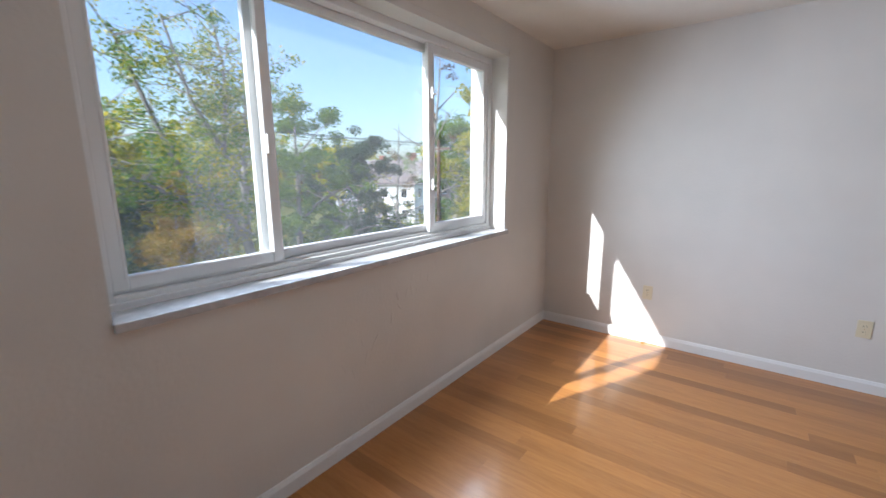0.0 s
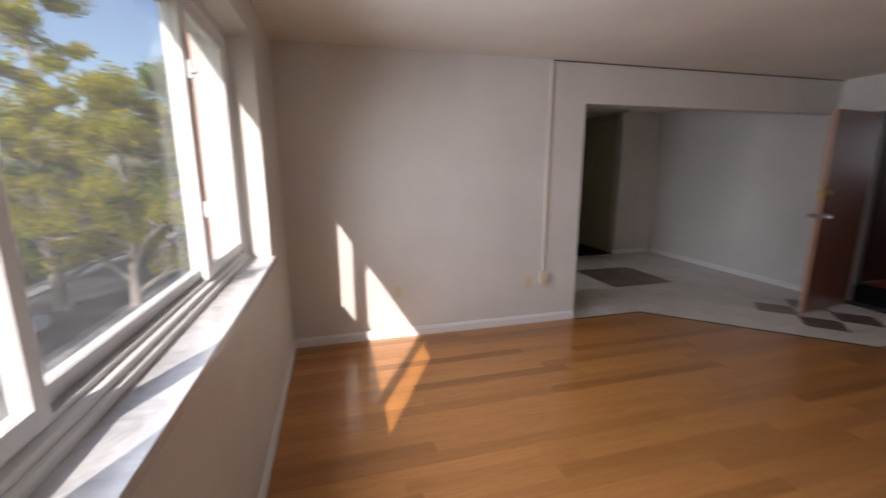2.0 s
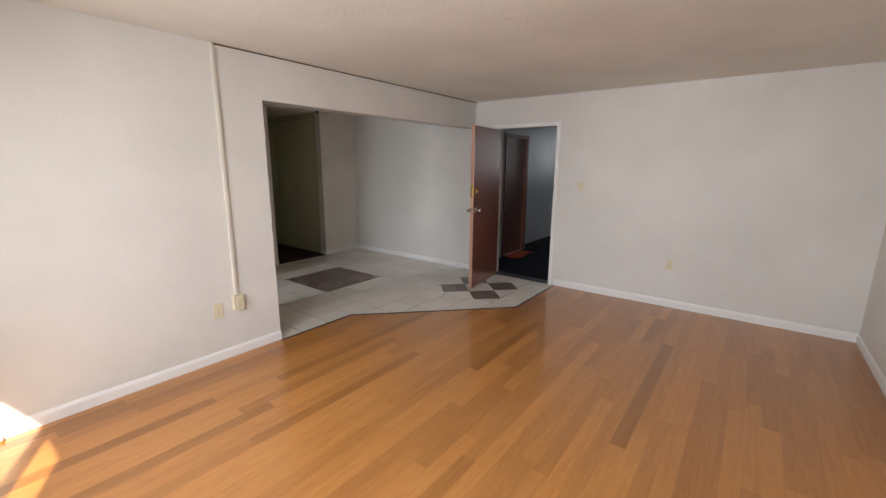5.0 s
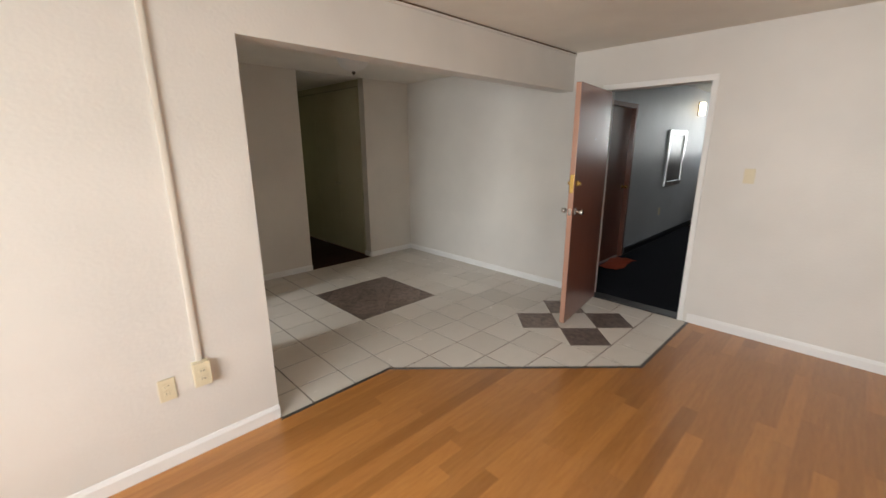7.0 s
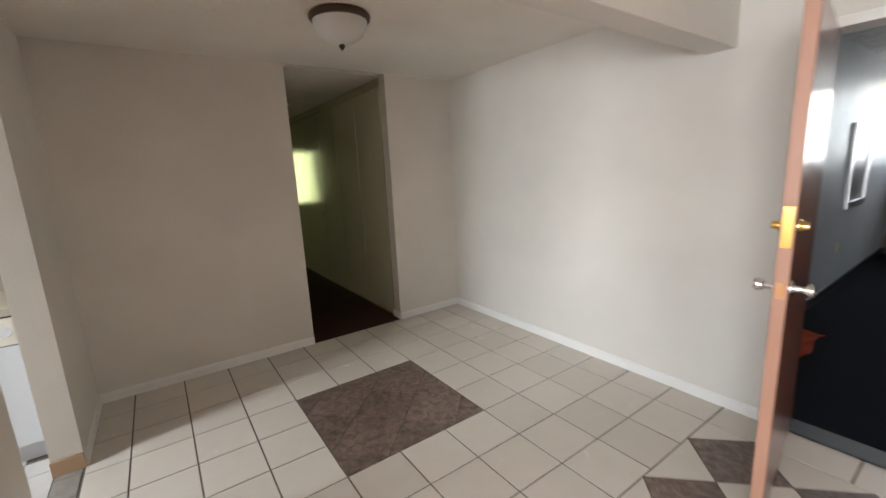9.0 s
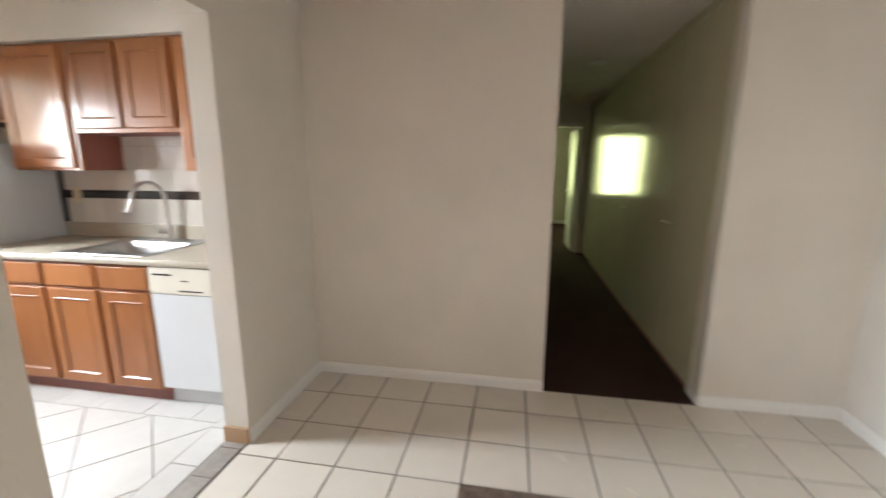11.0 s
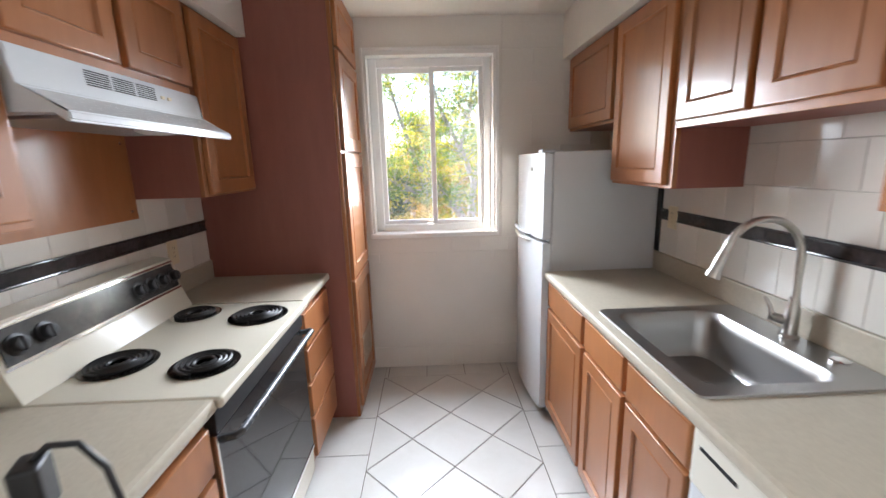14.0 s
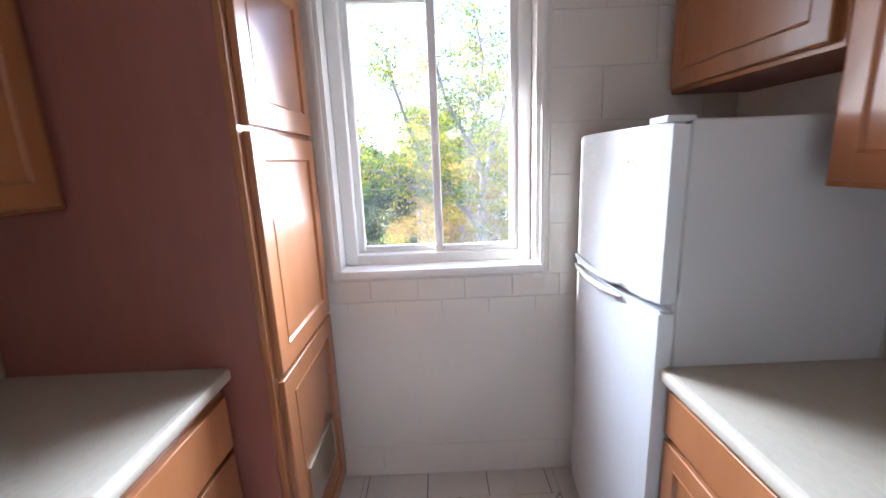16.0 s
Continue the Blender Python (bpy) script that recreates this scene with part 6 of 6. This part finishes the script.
# houses beyond the trees
def house(at, w, d, h, turn, wallc, roofc, label):
    x, y = at
    o = thing("house", (x, y, GZ), label, "house", "houses beyond the trees")
    part("wall", boxes(((x - w / 2, y - d / 2, GZ), (x + w / 2, y + d / 2, GZ + h)), bevel=0.02), paint("house_siding_%d" % int(x * -10), wallc, 0.7, 8), o)
    bm = bmesh.new()
    pr = [(-d / 2 - 0.4, h), (0, h + d * 0.38), (d / 2 + 0.4, h), (0, h + d * 0.38 - 0.25)]
    e = [[bm.verts.new((x + s * (w / 2 + 0.3), y + u, GZ + v)) for u, v in ((-d / 2 - 0.4, h - 0.1), (0, h + d * 0.4), (d / 2 + 0.4, h - 0.1))] for s in (-1, 1)]
    for k in range(3):
        bm.faces.new((e[0][k], e[0][(k + 1) % 3], e[1][(k + 1) % 3], e[1][k]))
    bm.faces.new(e[0][::-1])
    bm.faces.new(e[1])
    rf = part("roof", bm, paint("roof_shingle_%d" % int(x * -10), roofc, 0.9, 6, 0.5, 0.03, 0.15), o, smooth=False)
    part("chimney", boxes(((x + w * 0.2, y - 0.4, GZ + h + 0.5), (x + w * 0.2 + 0.7, y + 0.4, GZ + h + d * 0.4 + 0.9)), bevel=0.02), paint("chimney_%d" % int(x * -10), (0.3, 0.13, 0.09), 0.9, 20), rf)
    for fl in range(2):
        for k in range(3):
            for u in ((x + w / 2),):
                yy_ = y - d / 2 + d * (k + 0.5) / 3
                z0 = GZ + 1.0 + fl * 2.8
                wd = part("window", boxes(((u + 0.001, yy_ - 0.5, z0), (u + 0.06, yy_ + 0.5, z0 + 1.3)), bevel=0.01), TRIM, o)
                part("pane", boxes(((u + 0.061, yy_ - 0.42, z0 + 0.08), (u + 0.07, yy_ + 0.42, z0 + 1.22))), BLACK_GLASS, wd, smooth=False)
            xx_ = x - w / 2 + w * (k + 0.5) / 3
            wd = part("window", boxes(((xx_ - 0.5, y - d / 2 - 0.06, GZ + 1.0 + fl * 2.8), (xx_ + 0.5, y - d / 2 - 0.001, GZ + 2.3 + fl * 2.8)), bevel=0.01), TRIM, o)
            part("pane", boxes(((xx_ - 0.42, y - d / 2 - 0.07, GZ + 1.08 + fl * 2.8), (xx_ + 0.42, y - d / 2 - 0.061, GZ + 2.22 + fl * 2.8))), BLACK_GLASS, wd, smooth=False)
    o.rotation_euler.z = radians(turn)


hx, hy = away(43, 58)
house((hx, hy), 9, 8, 5.6, 12, (0.66, 0.65, 0.62), (0.16, 0.13, 0.12), "white two-storey house with grey roof")
hx, hy = away(40, 66)
house((hx, hy), 10, 8, 5.8, -8, (0.50, 0.34, 0.28), (0.14, 0.12, 0.12), "brick-pink two-storey house with dark roof")
hx, hy = away(74, 52)
house((hx, hy), 10, 8, 5.4, 5, (0.58, 0.50, 0.40), (0.20, 0.10, 0.08), "tan two-storey house behind trees")
hx, hy = away(47, 70)
house((hx, hy), 9, 8, 5.6, 20, (0.62, 0.62, 0.64), (0.18, 0.17, 0.17), "pale grey two-storey house")

# brick wing of the same building, beyond the kitchen
BRICK = paint("red_brick_far", (0.30, 0.12, 0.08), 0.85, 12, 0.4, 0.01, 0.2)
wing = thing("brick_wing", (-1.4, 11.5, GZ), "red brick wing of the apartment building", "building")
part("wall", boxes(((-3.3, 9.0, GZ), (1.6, 10.6, 8.0))), BRICK, wing, smooth=False)
part("parapet", boxes(((-3.4, 8.95, 8.0), (1.6, 10.7, 8.25)), bevel=0.02), CONCRETE, wing)
for fl in range(4):
    wd = part("window", boxes(((-2.2, 8.95, -4.4 + fl * 2.9), (-0.9, 8.999, -3.0 + fl * 2.9)), bevel=0.01), TRIM, wing)
    part("pane", boxes(((-2.1, 8.94, -4.3 + fl * 2.9), (-1.0, 8.949, -3.1 + fl * 2.9))), BLACK_GLASS, wd, smooth=False)

# building shell round the flat: outer faces, roof and the storeys below
plate("outer_wall_brick", -0.345, -0.3215, YB - 0.15, 0.9, GZ, 0.95, BRICK, "red brick outer wall below the windows", "outer wall")
plate("outer_wall_brick_upper", -0.345, -0.3215, YB - 0.15, 6.0, 2.40, 3.2, BRICK, "red brick outer wall above the windows", "outer wall")
plate("roof", -0.4, CX + 0.3, YB - 0.2, 11.2, 2.75, 3.2, CONCRETE, "flat roof slab", "roof")
plate("storeys_below", -0.30, CX, YB - 0.1, 8.9, GZ, -0.2, BRICK, "storeys below the flat", "building")

# ---------------------------------------------------------------- floor pieces
rp = random.Random(11)
# oak strips run across the room; rows start at the tile edge
ROW = 0.0885
nx, ny = (-1.302 + 0.03), (-(4.786 - 3.468))
ln = math.hypot(nx, ny)
nx, ny = nx / ln, ny / ln
dd = nx * 3.468 + ny * -0.03
rows_n = int((-0.03 - YB) / ROW) + 1
near, rest = 0, []
for r in range(-15, rows_n):
    y1 = -1.302 - (r) * ROW
    y0 = y1 - ROW
    if y0 > -0.002 or y1 < YB:
        continue
    x = -rp.random() * 1.2
    while x < XR:
        L = rp.choice((0.7, 0.95, 1.2, 1.45, 1.7))
        part_of = clip_rect(rect(x, x + L, y0, y1), 0.0, XR, YB, 0.0)
        x += L
        if y1 > -0.03 and len(part_of) >= 3:
            slab("plank", clip(part_of, -1, 0, -XW), 0.0, 0.004, 0.0004, FLOOR_WOOD, FLOOR_LIVING)
            part_of = clip(part_of, 1, 0, XW)
        poly = clip(part_of, 0, -1, 0.03) if len(part_of) >= 3 else []
        if len(poly) >= 3 and y1 > -1.302 + 1e-6:
            poly = clip(poly, nx, ny, dd)
        if len(poly) < 3 or area(poly) < 4e-4:
            continue
        slab("plank", poly, 0.0, 0.004, 0.0004, FLOOR_WOOD, FLOOR_LIVING)

# dining tiles, with two inlays laid diagonally
TX, TY, PX_, PY_ = 3.81, 1.738, 0.3065, 0.305
inlays = ((TX, TX + 3 * PX_, TY - 3 * PY_, TY), (TX + 3 * PX_, TX + 6 * PX_, TY - 9 * PY_, TY - 6 * PY_))
G = 0.0042
for i in range(-5, 8):
    for j in range(-10, 4):
        x0, y0 = TX + i * PX_, TY + j * PY_
        x1, y1 = x0 + PX_, y0 + PY_
        cx, cy = (x0 + x1) / 2, (y0 + y1) / 2
        if any(a < cx < b and c < cy < d for a, b, c, d in inlays):
            continue
        poly = rect(x0 + G, x1 - G, y0 + G, y1 - G)
        if y1 < -0.03 or (y0 < -0.03 and x0 > 3.45):
            poly = clip(poly, -nx, -ny, -dd)
            poly = clip_rect(poly, 2.69, XR - 0.004, -1.302, YD) if len(poly) >= 3 else poly
        else:
            poly = clip_rect(poly, 2.69, XR - 0.004, -0.03, YD)
        slab("tile", poly, 0.0, 0.0034, 0.0012, TILE, FLOOR_DINING)
for n_in, (a, b, c, d) in enumerate(inlays):
    cx, cy, h = (a + b) / 2, (c + d) / 2, (b - a) / 4
    for i in range(-3, 4):
        for j in range(-3, 4):
            if (i + j) % 2:
                continue
            dark = n_in == 0 or (abs(i) == 1 and abs(j) == 1)
            poly = clip_rect(diamond(cx + i * h, cy + j * h, h - G * 0.9), a + G * 0.6, b - G * 0.6, c + G * 0.6, d - G * 0.6)
            slab("tile", poly, 0.0, 0.0034, 0.0012, TILE_BROWN if dark else TILE, FLOOR_DINING)
# doorway row of grey tiles
y = 0.967
k = 0
while y < 1.825:
    y1 = min(y + 0.20, 1.825)
    slab("tile", rect(2.56 + (0.0 if k % 2 else 0.0), 2.675, y + 0.002, y1 - 0.002), 0.0, 0.0034, 0.001, TILE_GREY, FLOOR_KITCHEN)
    y, k = y1, k + 1
# kitchen: diagonal field, straight border
KX0, KXD, KB0, KB1, KH = 0.155, 2.405, 1.036, 1.938, 0.2255
for i in range(0, 12):
    for j in range(-2, 3):
        if (i + j) % 2 == 0:
            continue
        poly = clip_rect(diamond(KX0 + i * 0.2285, 1.487 + j * KH, 0.2265 - G * 0.8), KX0 + G * 0.5, KXD - G * 0.5, KB0 + G * 0.5, KB1 - G * 0.5)
        slab("tile", poly, 0.001, 0.0034, 0.0012, KTILE, FLOOR_KITCHEN)
for b0, b1 in ((0.70, KB0), (KB1, 2.13)):
    x = -0.008
    while x < KXD:
        poly = clip_rect(rect(x + 0.002, x + 0.32 - 0.002, b0 + 0.002, b1 - 0.002), 0.0, KXD, 0, 3)
        slab("tile", poly, 0.001, 0.0034, 0.0012, KTILE, FLOOR_KITCHEN)
        x += 0.32
y = 0.78
while y < 2.1:
    slab("tile", clip_rect(rect(0.004, KX0 - 0.002, y + 0.002, y + 0.28 - 0.002), 0, 1, KB0, KB1), 0.001, 0.0034, 0.0012, KTILE, FLOOR_KITCHEN)
    slab("tile", clip_rect(rect(KXD + 0.002, 2.556, y + 0.002, y + 0.28 - 0.002), 0, 3, 0.80, 2.05), 0.001, 0.0034, 0.0012, KTILE, FLOOR_KITCHEN)
    y += 0.28

# wall tiles of the backsplash
for name, side, fr_, y_, x0, x1 in (("backsplash_sink", -1, "wall_right", KY1, 0.725, 2.553), ("backsplash_stove", 1, "wall_left", KY0, 0.6135, 2.553)):
    top = side_y(side, 0.009)
    bs = tagged(link_mesh(name, boxes(((x0, y_, 1.004), (x1, side_y(side, 0.0055), 1.70)), bevel=0), GROUT_LIGHT), "white glazed tile backsplash with black border band", "backsplash", kind="structure")
    bands = [(1.006, 1.184, "w"), (1.187, 1.240, "b"), (1.243, 1.394, "w"), (1.397, 1.548, "w"), (1.551, 1.698, "w")]
    for rrow, (z0, z1, what) in enumerate(bands):
        x = x0 - (0.076 if rrow % 2 else 0.0)
        while x < x1:
            poly = clip_rect(rect(x + 0.0008, x + 0.152 - 0.0008, z0, z1), x0, x1, 1.0, 1.7)
            slab("tile", poly, side_y(side, 0.0115 if what == "b" else 0.009), 0.005, 0.0012, BTILE if what == "b" else WTILE, bs, frame_of=fr_)
            x += 0.152
        if what == "b":
            for zz in (z0 - 0.001, z1 - 0.006):
                bm = bmesh.new()
                tube(bm, [(x0, side_y(side, 0.012), zz + 0.003), (x1, side_y(side, 0.012), zz + 0.003)], 0.0055, 8)
                part("pencil_liner", bm, BTILE, bs)
# painted-over block tiles on the kitchen end wall
bl = tagged(link_mesh("block_facing", boxes(((0.0042, 0.93, 0.012), (0.006, KY1, 0.165))), KITCHEN_WALL), "painted-over block tiles on the kitchen end wall", "wall tiles", kind="structure")


def block_rows(z0, z1, y0, y1, h, w, thick):
    z, r = z1, 0
    while z > z0 + 0.01:
        zb = max(z - h, z0)
        y = y0 - (w / 2 if r % 2 else 0)
        while y < y1:
            slab("tile", clip_rect(rect(y + 0.0012, y + w - 0.0012, zb + 0.0012, z - 0.0012), y0, y1, z0, z1), thick, 0.004, 0.0016, KITCHEN_WALL, bl, frame_of="wall_end")
            y += w
        z, r = zb, r + 1


block_rows(0.815, 0.984, 0.93, KY1, 0.098, 0.205, 0.0085)
block_rows(0.012, 0.165, 0.93, KY1, 0.153, 0.205, 0.0105)
block_rows(0.985, 2.43, 1.905, KY1, 0.205, 0.41, 0.0085)

# blistered paint on the wall under the sill
rb = random.Random(21)
host = bpy.data.objects["wall_window"]
for k in range(16):
    s = rb.random()
    y, z = -1.72 - 0.62 * s + rb.gauss(0, 0.05), 0.86 - 0.36 * s + rb.gauss(0, 0.04)
    ln_, wd_ = rb.uniform(0.03, 0.10), rb.uniform(0.005, 0.013)
    bm = bmesh.new()
    bmesh.ops.create_icosphere(bm, subdivisions=2, radius=1.0)
    tip = rb.uniform(-0.35, 0.35)
    for v in bm.verts:
        u = v.co.z
        v.co = Vector((v.co.x * 0.002, y + v.co.y * wd_ * (1 + 0.4 * math.sin(9 * u + k)) + tip * u * ln_, z + u * ln_ / 2))
    part("paint_blister", bm, WALL, host)
